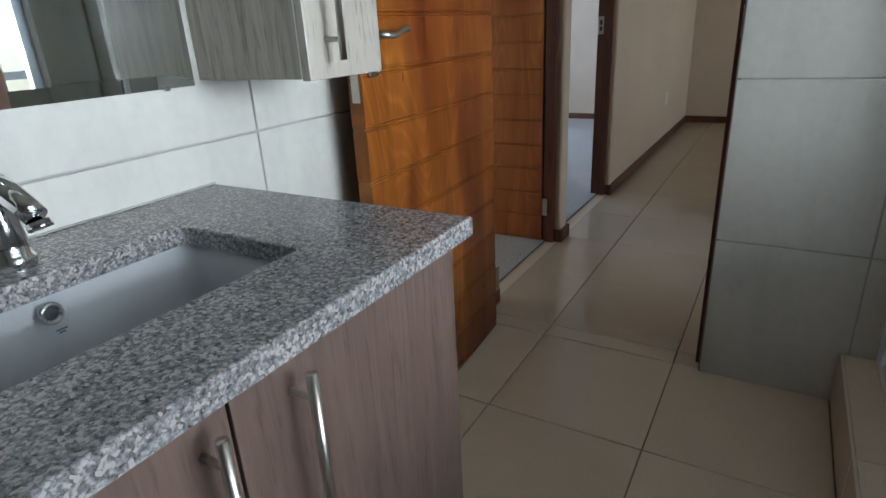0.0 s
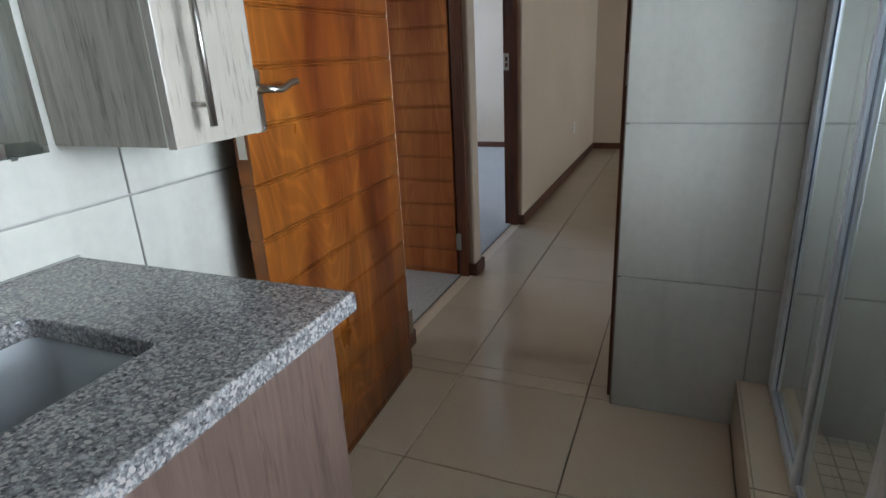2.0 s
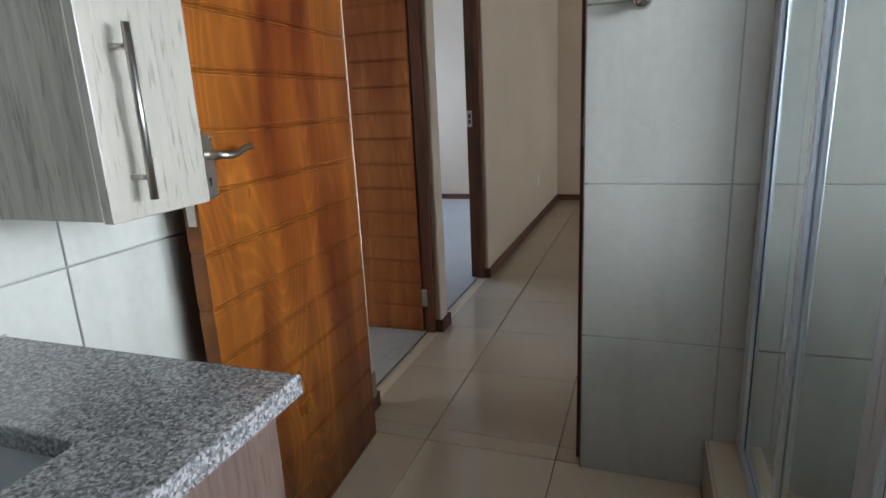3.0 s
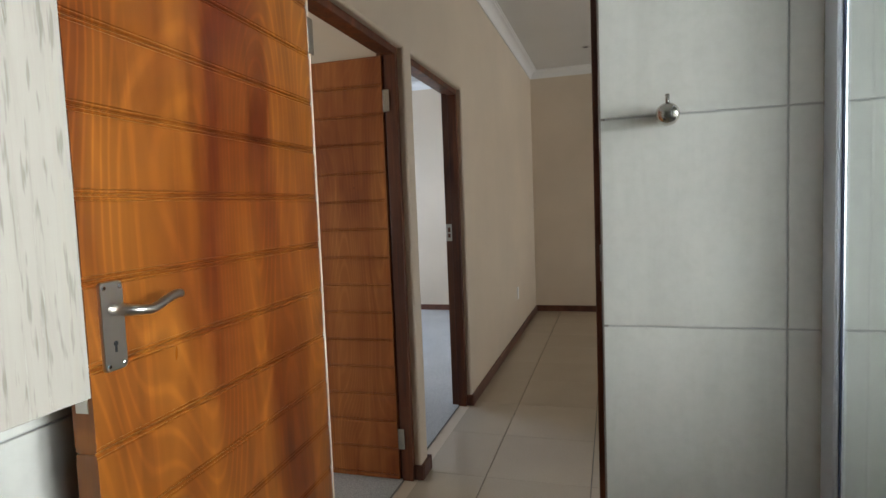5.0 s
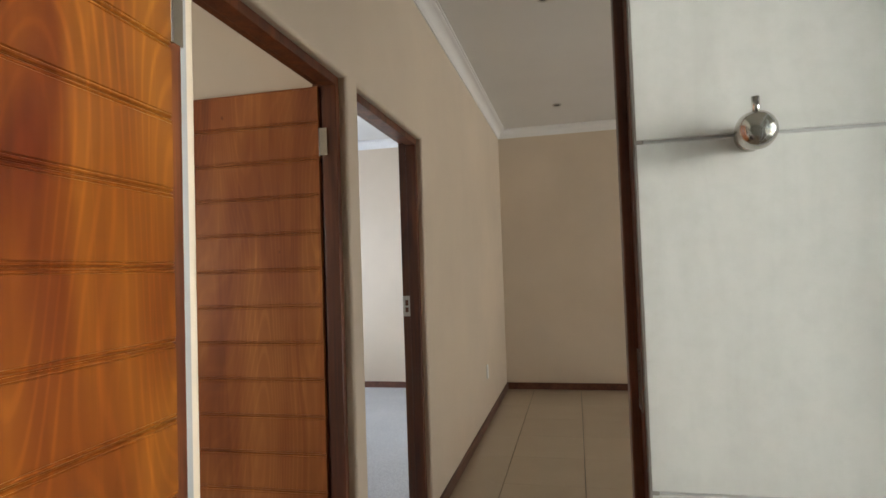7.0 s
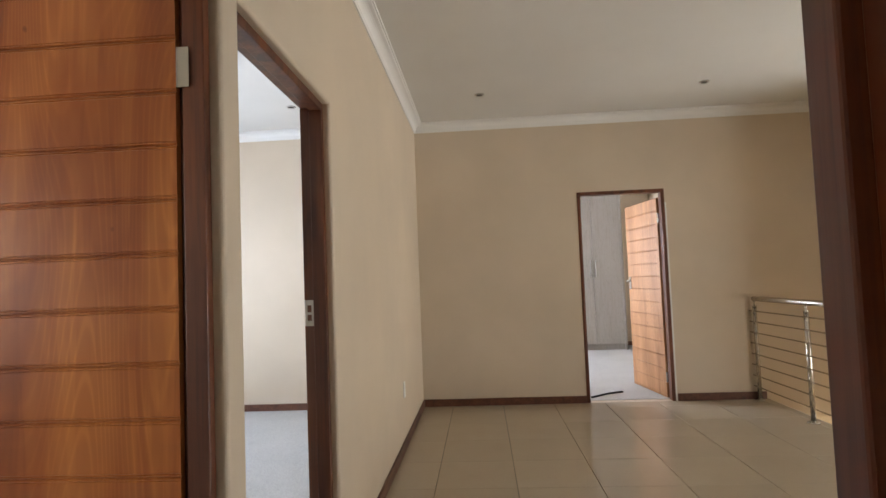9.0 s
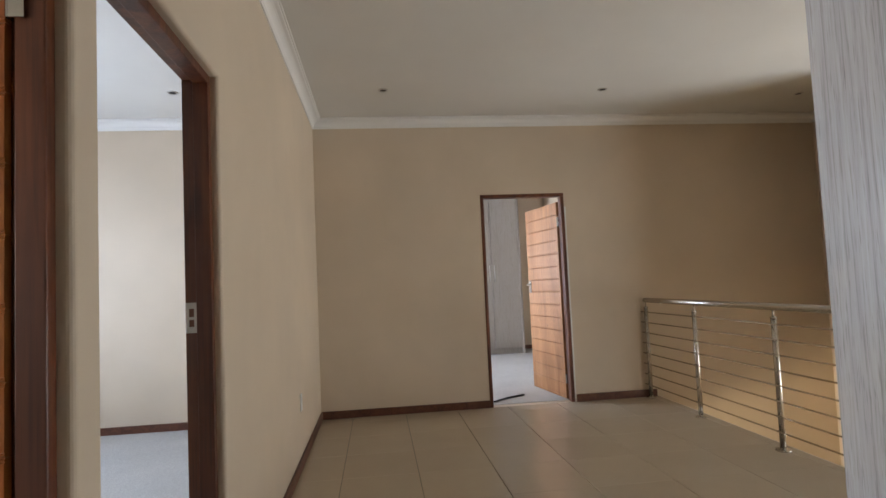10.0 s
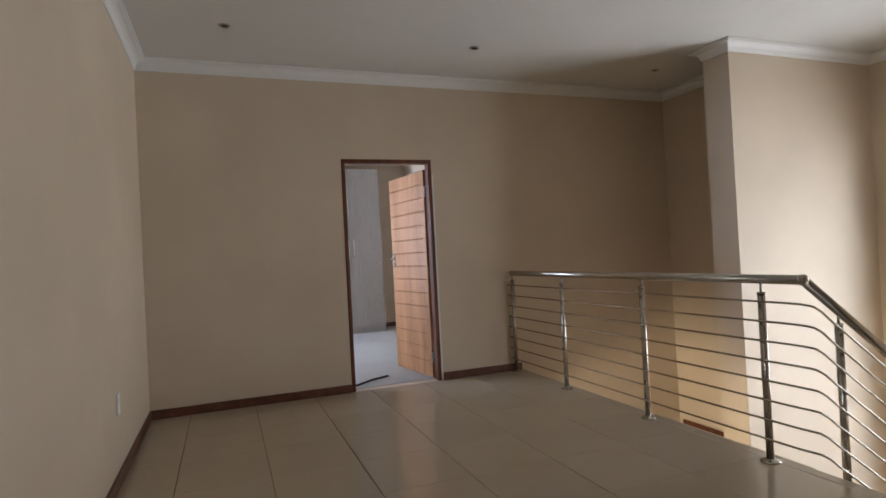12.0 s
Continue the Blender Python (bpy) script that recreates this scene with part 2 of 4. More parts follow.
RAILSTEEL = metal("stainless_rail_steel", (0.50, 0.46, 0.40), 0.26, 1)
ALU = metal("anodised_aluminium", (0.86, 0.91, 1.0), 0.33)
BLACK = paint("dark_gap", (0.012, 0.012, 0.012), 0.6, 0.0)
PLASTIC = paint("white_plastic", (0.78, 0.77, 0.73), 0.35, 0.0, 0.01)
CARPET = carpet_mat("grey_carpet", (0.47, 0.46, 0.44))
GLASS = glass("clear_glass")
SOIL = paint("dry_ground", (0.30, 0.26, 0.20), 0.9, 0.3, 0.2)
MIRROR, _nt, _b = nodes_of("mirror_silver")
_b.inputs["Base Color"].default_value = (0.86, 0.90, 0.88, 1)
_b.inputs["Metallic"].default_value = 1.0
_b.inputs["Roughness"].default_value = 0.015


# ---- mesh tools ----
OFFSET = {}


def thing(name, label, category, at=(0, 0, 0), group="", kind="", m=None):
    ob = new(name)
    ob.empty_display_size = 0.1
    if m is None:
        ob.matrix_basis = Matrix.Translation(at)
        OFFSET[ob] = Matrix.Translation(at).inverted()
    else:
        ob.matrix_basis = m
    return tagged(ob, label, category, group, kind)


def mesh_from(name, bm, mat, smooth=False):
    me = bpy.data.meshes.new(name)
    if bm.faces:
        bmesh.ops.recalc_face_normals(bm, faces=bm.faces)
    bm.to_mesh(me)
    bm.free()
    me.materials.append(mat)
    if smooth:
        for p in me.polygons:
            p.use_smooth = True
    return me


def part(name, bm, material, parent, label="", smooth=False):
    ob = new(name, mesh_from(name, bm, material, smooth))
    ob.parent = parent
    if parent in OFFSET:
        ob.matrix_parent_inverse = OFFSET[parent]
    return tagged(ob, label)


def solid(name, bm, material, label, category, kind="", group="", smooth=False):
    """A top-level thing of one mesh."""
    return tagged(new(name, mesh_from(name, bm, material, smooth)), label, category, group, kind)


def box(bm, x0, x1, y0, y1, z0, z1, bevel=0.0, seg=2):
    made = bmesh.ops.create_cube(bm, size=1.0, matrix=Matrix.Translation(((x0 + x1) / 2, (y0 + y1) / 2, (z0 + z1) / 2)) @ Matrix.Diagonal((x1 - x0, y1 - y0, z1 - z0, 1)))
    if bevel:
        edges = list({e for v in made["verts"] for e in v.link_edges})
        bmesh.ops.bevel(bm, geom=edges, offset=bevel, segments=seg, affect="EDGES", profile=0.5)
    return bm


def boxes(*rows, bevel=0.0):
    bm = bmesh.new()
    for r in rows:
        box(bm, *r, bevel=bevel)
    return bm


def rod(bm, a, b, r, seg=14, r2=None):
    a, b = Vector(a), Vector(b)
    d = b - a
    bmesh.ops.create_cone(bm, cap_ends=True, segments=seg, radius1=r, radius2=r if r2 is None else r2, depth=d.length,
                          matrix=Matrix.Translation((a + b) / 2) @ d.to_track_quat("Z", "Y").to_matrix().to_4x4())
    return bm


def sweep(pts, r, seg=12, radii=None, flat=1.0):
    """A round bar along points, closed at both ends."""
    bm = bmesh.new()
    pts = [Vector(p) for p in pts]
    rings = []
    for i, p in enumerate(pts):
        d = (pts[min(i + 1, len(pts) - 1)] - pts[max(i - 1, 0)]).normalized()
        side = d.cross(Vector((0, 0, 1)))
        side = side.normalized() if side.length > 1e-4 else Vector((1, 0, 0))
        up = side.cross(d).normalized()
        rr = radii[i] if radii else r
        rings.append([bm.verts.new(p + side * math.cos(2 * math.pi * k / seg) * rr + up * math.sin(2 * math.pi * k / seg) * rr * flat) for k in range(seg)])
    for a, b in zip(rings, rings[1:]):
        for k in range(seg):
            bm.faces.new((a[k], a[(k + 1) % seg], b[(k + 1) % seg], b[k]))
    bm.faces.new(rings[0])
    bm.faces.new(rings[-1])
    return bm


def lathe(profile, at, seg=24, axis=None):
    """A turned body: (radius, height) pairs round an upright axis, or round the axis given."""
    bm = bmesh.new()
    rings = [[bm.verts.new((r * math.cos(2 * math.pi * k / seg), r * math.sin(2 * math.pi * k / seg), z)) for k in range(seg)] for r, z in profile]
    for a, b in zip(rings, rings[1:]):
        for k in range(seg):
            bm.faces.new((a[k], a[(k + 1) % seg], b[(k + 1) % seg], b[k]))
    bm.faces.new(rings[0])
    bm.faces.new(rings[-1])
    turn = Vector(axis).to_track_quat("Z", "Y").to_matrix().to_4x4() if axis else Matrix()
    bmesh.ops.transform(bm, matrix=Matrix.Translation(at) @ turn, verts=bm.verts)
    return bm


def grid_wall(u0, u1, z0, z1, holes, place, soft=0.0):
    """A wall as one closed skin with its openings cut through; place(u, side, z) gives a corner. soft: rounding of the openings' plaster edges on the first side."""
    us = sorted({u0, u1, *[h[0] for h in holes], *[h[1] for h in holes]})
    zs = sorted({z0, z1, *[max(z0, h[2]) for h in holes], *[min(z1, h[3]) for h in holes]})
    full = {}
    for i in range(len(us) - 1):
        for j in range(len(zs) - 1):
            u, z = (us[i] + us[i + 1]) / 2, (zs[j] + zs[j + 1]) / 2
            full[i, j] = not any(h[0] < u < h[1] and h[2] < z < h[3] for h in holes)
    bm = bmesh.new()
    made = {}

    def vert(i, s, j):
        if (i, s, j) not in made:
            made[i, s, j] = bm.verts.new(place(us[i], s, zs[j]))
        return made[i, s, j]

    edges = []
    for (i, j), on in full.items():
        if not on:
            continue
        for s in (0, 1):
            bm.faces.new((vert(i, s, j), vert(i + 1, s, j), vert(i + 1, s, j + 1), vert(i, s, j + 1)))
        for (di, dj), (p, q) in {(-1, 0): ((i, j), (i, j + 1)), (1, 0): ((i + 1, j), (i + 1, j + 1)), (0, -1): ((i, j), (i + 1, j)), (0, 1): ((i, j + 1), (i + 1, j + 1))}.items():
            if not full.get((i + di, j + dj), False):
                bm.faces.new((vert(p[0], 0, p[1]), vert(q[0], 0, q[1]), vert(q[0], 1, q[1]), vert(p[0], 1, p[1])))
                if (i + di, j + dj) in full:
                    edges.append((vert(p[0], 0, p[1]), vert(q[0], 0, q[1])))
    bmesh.ops.recalc_face_normals(bm, faces=bm.faces)
    if soft and edges:
        geom = [e for e in (bm.edges.get(p) for p in edges) if e]
        bmesh.ops.bevel(bm, geom=geom, offset=soft, segments=4, affect="EDGES", profile=0.5)
    return bm


def wall_x(name, x0, x1, y0, y1, z0, z1, holes=(), mat=None, label="plain beige painted wall", soft=0.0):
    """A wall that runs along y."""
    return solid(name, grid_wall(y0, y1, z0, z1, holes, lambda u, s, z: ((x1, x0)[s], u, z), soft), mat or WALL, label, "wall", "structure")


def wall_y(name, x0, x1, y0, y1, z0, z1, holes=(), mat=None, label="plain beige painted wall", soft=0.0):
    """A wall that runs along x."""
    return solid(name, grid_wall(x0, x1, z0, z1, holes, lambda u, s, z: (u, (y0, y1)[s], z), soft), mat or WALL, label, "wall", "structure")


# ---- the plan ----
CEIL = 2.87
BX0, BX1, BY0, BY1 = -0.970, 1.40, -2.60, 1.957   # bathroom
CX = -1.0                                          # corridor's long wall
FY = 7.43                                          # landing's end wall
VX = 2.35                                          # edge of the landing
LOW = -2.95                                        # lower floor
D2, D3 = (2.15, 3.01, 0.0, 2.05), (3.12, 4.06, 0.0, 2.05)

solid("ground", boxes((-60, 60, -60, 60, -3.3, -3.2)), SOIL, "dry bare ground round the house", "ground", "structure")
# bathroom shell
wall_x("wall_bathroom_west", -1.12, BX0 - 0.008, BY0 - 0.12, 2.09, -0.2, CEIL, (), WGROUT, "tiled bathroom wall behind the basin")
wall_x("wall_bathroom_east", BX1 + 0.008, BX1 + 0.16, BY0 - 0.12, 2.09, -0.2, CEIL, [(-0.50, 1.68, 0.92, 2.10)], WGROUT, "tiled bathroom wall with the window")
wall_y("wall_bathroom_south", BX0 - 0.008, BX1 + 0.008, BY0 - 0.12, BY0 - 0.008, -0.2, CEIL, (), WGROUT, "tiled bathroom wall")
wall_y("wall_bathroom_north", BX0 - 0.008, BX1 + 0.008, BY1 + 0.012, 2.09, 0.0, CEIL, [(-0.993, -0.103, 0.0, 2.09)], WALL, "wall with the bathroom doorway, tiled inside")
# corridor and landing
wall_x("wall_corridor_west", -1.13, CX, 2.09, FY, -0.2, CEIL, [D2, D3], None, "long beige corridor wall with two doorways", 0.014)
wall_y("wall_landing_north", -1.13, 4.42, FY, FY + 0.13, LOW, CEIL, [(0.617, 1.474, 0.0, 2.09)], None, "beige end wall of the landing with one doorway")
wall_y("wall_landing_south", BX1 + 0.16, 2.55, 1.97, 2.09, -0.2, CEIL)
wall_x("wall_landing_return", VX + 0.08, VX + 0.2, 2.09, 3.2, LOW, CEIL)
wall_x("wall_stair_niche", 4.29, 4.42, 6.22, FY, LOW, CEIL, [(6.45, 7.30, LOW, -0.90)], None, "beige niche wall above a lower doorway")
wall_y("wall_stair_corner", 3.655, 5.56, 5.945, 6.22, LOW, CEIL, (), None, "bright beige stairwell wall with a projecting corner")
wall_x("wall_stair_east", 5.42, 5.56, 3.08, 5.945, LOW, CEIL, [(3.7, 5.45, -1.4, 1.75)], None, "stairwell wall with a tall window")
wall_y("wall_stair_south", VX + 0.2, 5.56, 3.08, 3.2, LOW, CEIL)
# bedrooms
wall_x("wall_bedroom_a_west", -4.5, -4.37, 3.0, 7.53, -0.2, CEIL, [(4.5, 6.8, 0.85, 2.1)])
wall_y("wall_bedroom_a_north", -4.5, -1.13, 7.40, 7.53, -0.2, CEIL)
wall_y("wall_bedroom_divider", -4.37, -1.13, 3.03, 3.10, -0.2, CEIL)
wall_x("wall_bedroom_b_west", -4.5, -4.37, -0.8, 3.0, -0.2, CEIL, [(0.3, 2.1, 0.85, 2.1)])
wall_y("wall_bedroom_b_south", -4.5, -1.13, -0.93, -0.8, -0.2, CEIL)
wall_x("wall_bedroom_c_west", -1.5, -1.37, 7.56, 11.9, -0.2, CEIL, [(8.6, 10.6, 0.85, 2.1)])
wall_x("wall_bedroom_c_east", 2.62, 2.75, 7.56, 11.9, -0.2, CEIL)
wall_y("wall_bedroom_c_north", -1.5, 2.75, 11.9, 12.03, -0.2, CEIL)
# slabs
solid("slab_landing", boxes((-1.13, VX, 2.09, FY, -0.28, -0.012), (-1.12, 1.56, BY0, 2.09, -0.28, -0.012)), GROUT, "concrete floor slab with grey grout bed", "floor", "structure")
solid("floor_lower", boxes((VX + 0.2, 5.56, 3.2, 7.43, LOW - 0.1, LOW), (VX - 3.2, VX + 0.2, 2.09, 7.43, LOW - 0.1, LOW)), FLOORTILE, "beige tiled floor of the lower storey", "floor", "structure")
wall_x("wall_lower_west", VX - 3.3, VX - 3.2, 2.09, 7.43, LOW, -0.28, [(4.1, 6.7, -2.2, -0.75)])
solid("carpet_bedroom_a", boxes((-4.37, -1.08, 3.10, 7.40, -0.1, 0.004)), CARPET, "pale grey carpet of the bedroom", "carpet", "structure")
solid("carpet_bedroom_b", boxes((-4.37, -1.08, -0.8, 3.03, -0.1, 0.004)), CARPET, "pale grey carpet of the bedroom", "carpet", "structure")
solid("carpet_bedroom_c", boxes((-1.37, 2.62, FY + 0.10, 11.9, -0.1, 0.004)), CARPET, "pale grey carpet of the far bedroom", "carpet", "structure")
solid("ceiling", boxes((-4.5, 5.56, BY0 - 0.12, 12.03, CEIL, CEIL + 0.12)), WHITE, "smooth white painted ceiling", "ceiling", "structure")


# ---- cornices, skirtings, door frames ----
def cornice_profile(n=6):
    """Drop and reach of a coved cornice, from the wall to the ceiling."""
    pts = [(0.0, 0.090), (0.010, 0.090), (0.012, 0.078)]
    for k in range(n + 1):
        a = math.pi / 2 * k / n
        pts.append((0.016 + 0.050 * (1 - math.cos(a)), 0.072 - 0.050 * math.sin(a)))
    return pts + [(0.074, 0.020), (0.074, 0.012), (0.086, 0.012), (0.086, 0.0), (0.0, 0.0)]


def cornice(name, a, b, inward, start=0, end=0):
    """A cornice from a to b; inward: which way the room lies; start, end: +1 mitres outwards, -1 inwards."""
    a, b, n = Vector((*a, 0)), Vector((*b, 0)), Vector((*inward, 0))
    d = (b - a).normalized()
    bm = bmesh.new()
    rings = []
    for p, m, s in ((a, start, -1), (b, end, 1)):
        rings.append([bm.verts.new(p + n * r + d * (s * m * r) + Vector((0, 0, CEIL - dz - 0.001))) for r, dz in cornice_profile()])
    k = len(rings[0])
    for i in range(k):
        bm.faces.new((rings[0][i], rings[0][(i + 1) % k], rings[1][(i + 1) % k], rings[1][i]))
    bm.faces.new(rings[0])
    bm.faces.new(rings[1])
    return solid(name, bm, CORNICE, "white coved plaster cornice", "cornice", "structure")


cornice("cornice_corridor", (CX, 2.09), (CX, FY), (1, 0), -1, -1)
cornice("cornice_landing", (CX, FY), (4.29, FY), (0, -1), -1, -1)
cornice("cornice_niche", (4.29, FY), (4.29, 6.22), (-1, 0), -1, -1)
cornice("cornice_niche_back", (4.29, 6.22), (3.655, 6.22), (0, 1), -1, 1)
cornice("cornice_corner", (3.655, 6.22), (3.655, 5.945), (-1, 0), 1, 1)
cornice("cornice_stair", (3.655, 5.945), (5.42, 5.945), (0, -1), 1, -1)
cornice("cornice_stair_east", (5.42, 5.945), (5.42, 3.2), (-1, 0), -1, -1)
cornice("cornice_bedroom_a", (-4.37, 7.40), (-1.13, 7.40), (0, -1), -1, -1)
cornice("cornice_bedroom_a_west", (-4.37, 3.10), (-4.37, 7.40), (1, 0), -1, -1)
cornice("cornice_bedroom_b", (-4.37, 3.03), (-1.13, 3.03), (0, -1), -1, -1)
cornice("cornice_bedroom_c", (-1.37, 11.9), (2.62, 11.9), (0, -1), -1, -1)
cornice("cornice_bedroom_c_east", (2.62, 11.9), (2.62, 7.56), (-1, 0), -1, -1)

SK, ST = 0.072, 0.016


def skirting(name, *rows):
    bm = bmesh.new()
    for r in rows:
        box(bm, *r, bevel=0.004)
    return solid(name, bm, SKIRTWOOD, "dark stained wooden skirting board", "skirting", "structure")


skirting("baseboard_corridor", (CX, CX + ST, D3[1] - 0.002, FY - ST, 0.0, SK), (CX - 0.032, CX + ST, D3[1] - ST, D3[1] - 0.001, 0.0, SK))
skirting("baseboard_stub", (CX, CX + ST, D2[1] + 0.002, D3[0] - 0.002, 0.0, SK), (CX - 0.032, CX + ST, D3[0] + 0.001, D3[0] + ST, 0.0, SK),
         (CX - 0.032, CX + ST, D2[1] - ST, D2[1] - 0.001, 0.0, SK))
skirting("baseboard_nib", (CX, CX + ST, 2.092, D2[0] + ST, 0.0, SK), (CX - 0.03, CX - 0.001, D2[0] + 0.001, D2[0] + ST, 0.0, SK))
skirting("baseboard_landing", (CX, 0.615, FY - ST, FY, 0.0, SK), (1.492, VX - 0.02, FY - ST, FY, 0.0, SK))
skirting("baseboard_bedroom_a", (-4.37, -1.13, 7.40 - ST, 7.40, 0.0, SK))
skirting("baseboard_bedroom_c", (2.62 - ST, 2.62, 7.56, 11.9, 0.0, SK), (-1.37, 2.60, 11.9 - ST, 11.9, 0.0, SK))


def frame_set(name, along, u0, u1, v0, v1, top, leaf, label, lowest=0.0):
    """A rebated wooden door frame of two jambs and a head, in a wall from v0 to v1; leaf: the side (-1, +1) whose rebate takes the door."""
    f = thing(name, label, "door frame", ((v0 + v1) / 2, (u0 + u1) / 2, lowest) if along == "y" else ((u0 + u1) / 2, (v0 + v1) / 2, lowest), kind="structure")
    cut = v0 + 0.043 if leaf < 0 else v1 - 0.043
    deep, shallow = ((cut, v1), (v0, cut)) if leaf < 0 else ((v0, cut), (cut, v1))

    def put(bm, ua, ub, va, vb, za, zb, bev=0.003):
        if along == "y":
            box(bm, va, vb, ua, ub, za, zb, bevel=bev)
        else:
            box(bm, ua, ub, va, vb, za, zb, bevel=bev)

    for u, s in ((u0, 1), (u1, -1)):
        bm = bmesh.new()
        for (va, vb), w in ((deep, 0.034), (shallow, 0.019)):
            put(bm, min(u, u + s * w), max(u, u + s * w), va, vb, lowest, top - w)
        part("jamb", bm, FRAMEWOOD, f)
    bm = bmesh.new()
    for (va, vb), w in ((deep, 0.034), (shallow, 0.019)):
        put(bm, u0, u1, va, vb, top - w, top)
    part("head", bm, FRAMEWOOD, f)
    return f


def strike_plate(f, p, n, wide, z0, z1):
    """A keep with two slots on a jamb's face. p: centre; n: the way it faces; wide: along which axis it is wide."""
    bm = bmesh.new()
    e = 0.002
    w = 0.014
    zs = [z0, z0 + 0.022, z0 + 0.048, z0 + 0.058, z1 - 0.022, z1]
    for a, b in ((zs[0], zs[1]), (zs[2], zs[3]), (zs[4], zs[5])):
        if wide == "x":
            box(bm, p[0] - w, p[0] + w, *sorted((p[1], p[1] + n * e)), a, b)
        else:
            box(bm, *sorted((p[0], p[0] + n * e)), p[1] - w, p[1] + w, a, b)
    for s in (-1, 1):
        if wide == "x":
            box(bm, p[0] + s * w - 0.005, p[0] + s * w + 0.005, *sorted((p[1], p[1] + n * e)), z0, z1)
        else:
            box(bm, *sorted((p[0], p[0] + n * e)), p[1] + s * w - 0.005, p[1] + s * w + 0.005, z0, z1)
    part("strike_plate", bm, STEEL, f, "brushed steel strike plate with two slots")


DARKFRAME = "dark mahogany-stained wooden door frame"
frame_2 = frame_set("door_frame_2", "y", D2[0], D2[1], -1.128, CX - 0.030, 2.05, -1, DARKFRAME)
frame_3 = frame_set("door_frame_3", "y", D3[0], D3[1], -1.128, CX - 0.030, 2.05, -1, DARKFRAME)
strike_plate(frame_3, (-1.106, D3[1] - 0.019), -1, "x", 1.09, 1.20)
frame_1 = frame_set("door_frame_1", "x", -0.993, -0.103, 1.968, 2.050, 2.09, -1, DARKFRAME)
part("tile_edge", boxes((-0.121, -0.106, 1.9575, 1.9675, 0.0, 2.09), bevel=0.002), GROUT, frame_1, "chipped grey mortar edge beside the frame")
strike_plate(frame_1, (-0.122, 1.990), -1, "y", 1.11, 1.20)
frame_4 = frame_set("door_frame_4", "x", 0.617, 1.474, FY - 0.004, FY + 0.128, 2.09, 1, DARKFRAME)
part("plaster_strip", boxes((1.475, 1.490, FY - 0.005, FY - 0.001, 0.0, 1.95)), CORNICE, frame_4, "bare white plaster edge beside the frame")
frame_5 = frame_set("door_frame_lower", "y", 6.45, 7.30, 4.284, 4.40, -0.84, 1, "dark wooden door frame of the lower storey", LOW)
part("architrave", boxes((4.268, 4.284, 6.40, 7.36, -0.845, -0.775, ), bevel=0.004), FRAMEWOOD, frame_5)
part("leaf", boxes((4.345, 4.385, 6.49, 7.26, LOW + 0.01, -0.88)), DOORWOOD, frame_5, "closed varnished wooden door leaf")

# metal strips where tiles meet carpet
solid("threshold_strip_2", boxes((-1.0835, -1.0765, D2[0] + 0.036, D2[1] - 0.036, -0.01, 0.006), bevel=0.002), GROUT, "dark threshold strip between carpet and tiles", "threshold", "structure")
solid("threshold_strip_3", boxes((-1.0835, -1.0765, D3[0] + 0.036, D3[1] - 0.036, -0.01, 0.006), bevel=0.002), GROUT, "dark threshold strip between carpet and tiles", "threshold", "structure")
solid("loose_strip", sweep([(0.70, 7.63, 0.012), (0.88, 7.755, 0.020), (1.07, 7.88, 0.012)], 0.010, 8), BLACK, "loose dark carpet strip lying on the carpet", "carpet strip")


# ---- doors ----
BOARD = 0.1327
LEAF_W, LEAF_T = 0.813, 0.040
_bm = bmesh.new()
_half = BOARD / 2 - 0.0010
# the cross-section of one board: at each joint a sunk line, a small bead and the open joint, on both faces
_edge = [(0.0, _half - 0.0085), (-0.0022, _half - 0.0072), (-0.0022, _half - 0.0060), (-0.0006, _half - 0.0048), (-0.0006, _half - 0.0026), (-0.0042, _half)]
_front = [(y, -z) for y, z in reversed(_edge)] + _edge
_sec = _front + [(-LEAF_T - y, z) for y, z in reversed(_front)]
_ends = [[_bm.verts.new((x, y, z)) for y, z in _sec] for x in (0.0, LEAF_W)]
_n = len(_sec)
for _i in range(_n):
    _bm.faces.new((_ends[0][_i], _ends[0][(_i + 1) % _n], _ends[1][(_i + 1) % _n], _ends[1][_i]))
_bm.faces.new(_ends[0])
_bm.faces.new(_ends[1])
BOARD_MESH = mesh_from("board", _bm, DOORWOOD)
BOARD_MESH_RED = BOARD_MESH.copy()
BOARD_MESH_RED.materials[0] = DOORRED
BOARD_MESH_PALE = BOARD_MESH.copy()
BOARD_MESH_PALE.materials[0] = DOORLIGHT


def plate_mesh(w, h, t, r=0.007):
    """An upright plate in the xz plane with rounded corners."""
    bm = bmesh.new()
    loop = []
    for cx, cz, a0 in ((w / 2 - r, h / 2 - r, 0), (-w / 2 + r, h / 2 - r, 90), (-w / 2 + r, -h / 2 + r, 180), (w / 2 - r, -h / 2 + r, 270)):
        for k in range(5):
            a = radians(a0 + 22.5 * k)
            loop.append((cx + r * math.cos(a), cz + r * math.sin(a)))
    back = [bm.verts.new((x, 0, z)) for x, z in loop]
    mid = [bm.verts.new((x, t * 0.7, z)) for x, z in loop]
    top = [bm.verts.new((x * 0.96, t, z * 0.985)) for x, z in loop]
    n = len(loop)
    for p, q in ((back, mid), (mid, top)):
        for k in range(n):
            bm.faces.new((p[k], p[(k + 1) % n], q[(k + 1) % n], q[k]))
    bm.faces.new(top)
    bm.faces.new(back)
    return bm


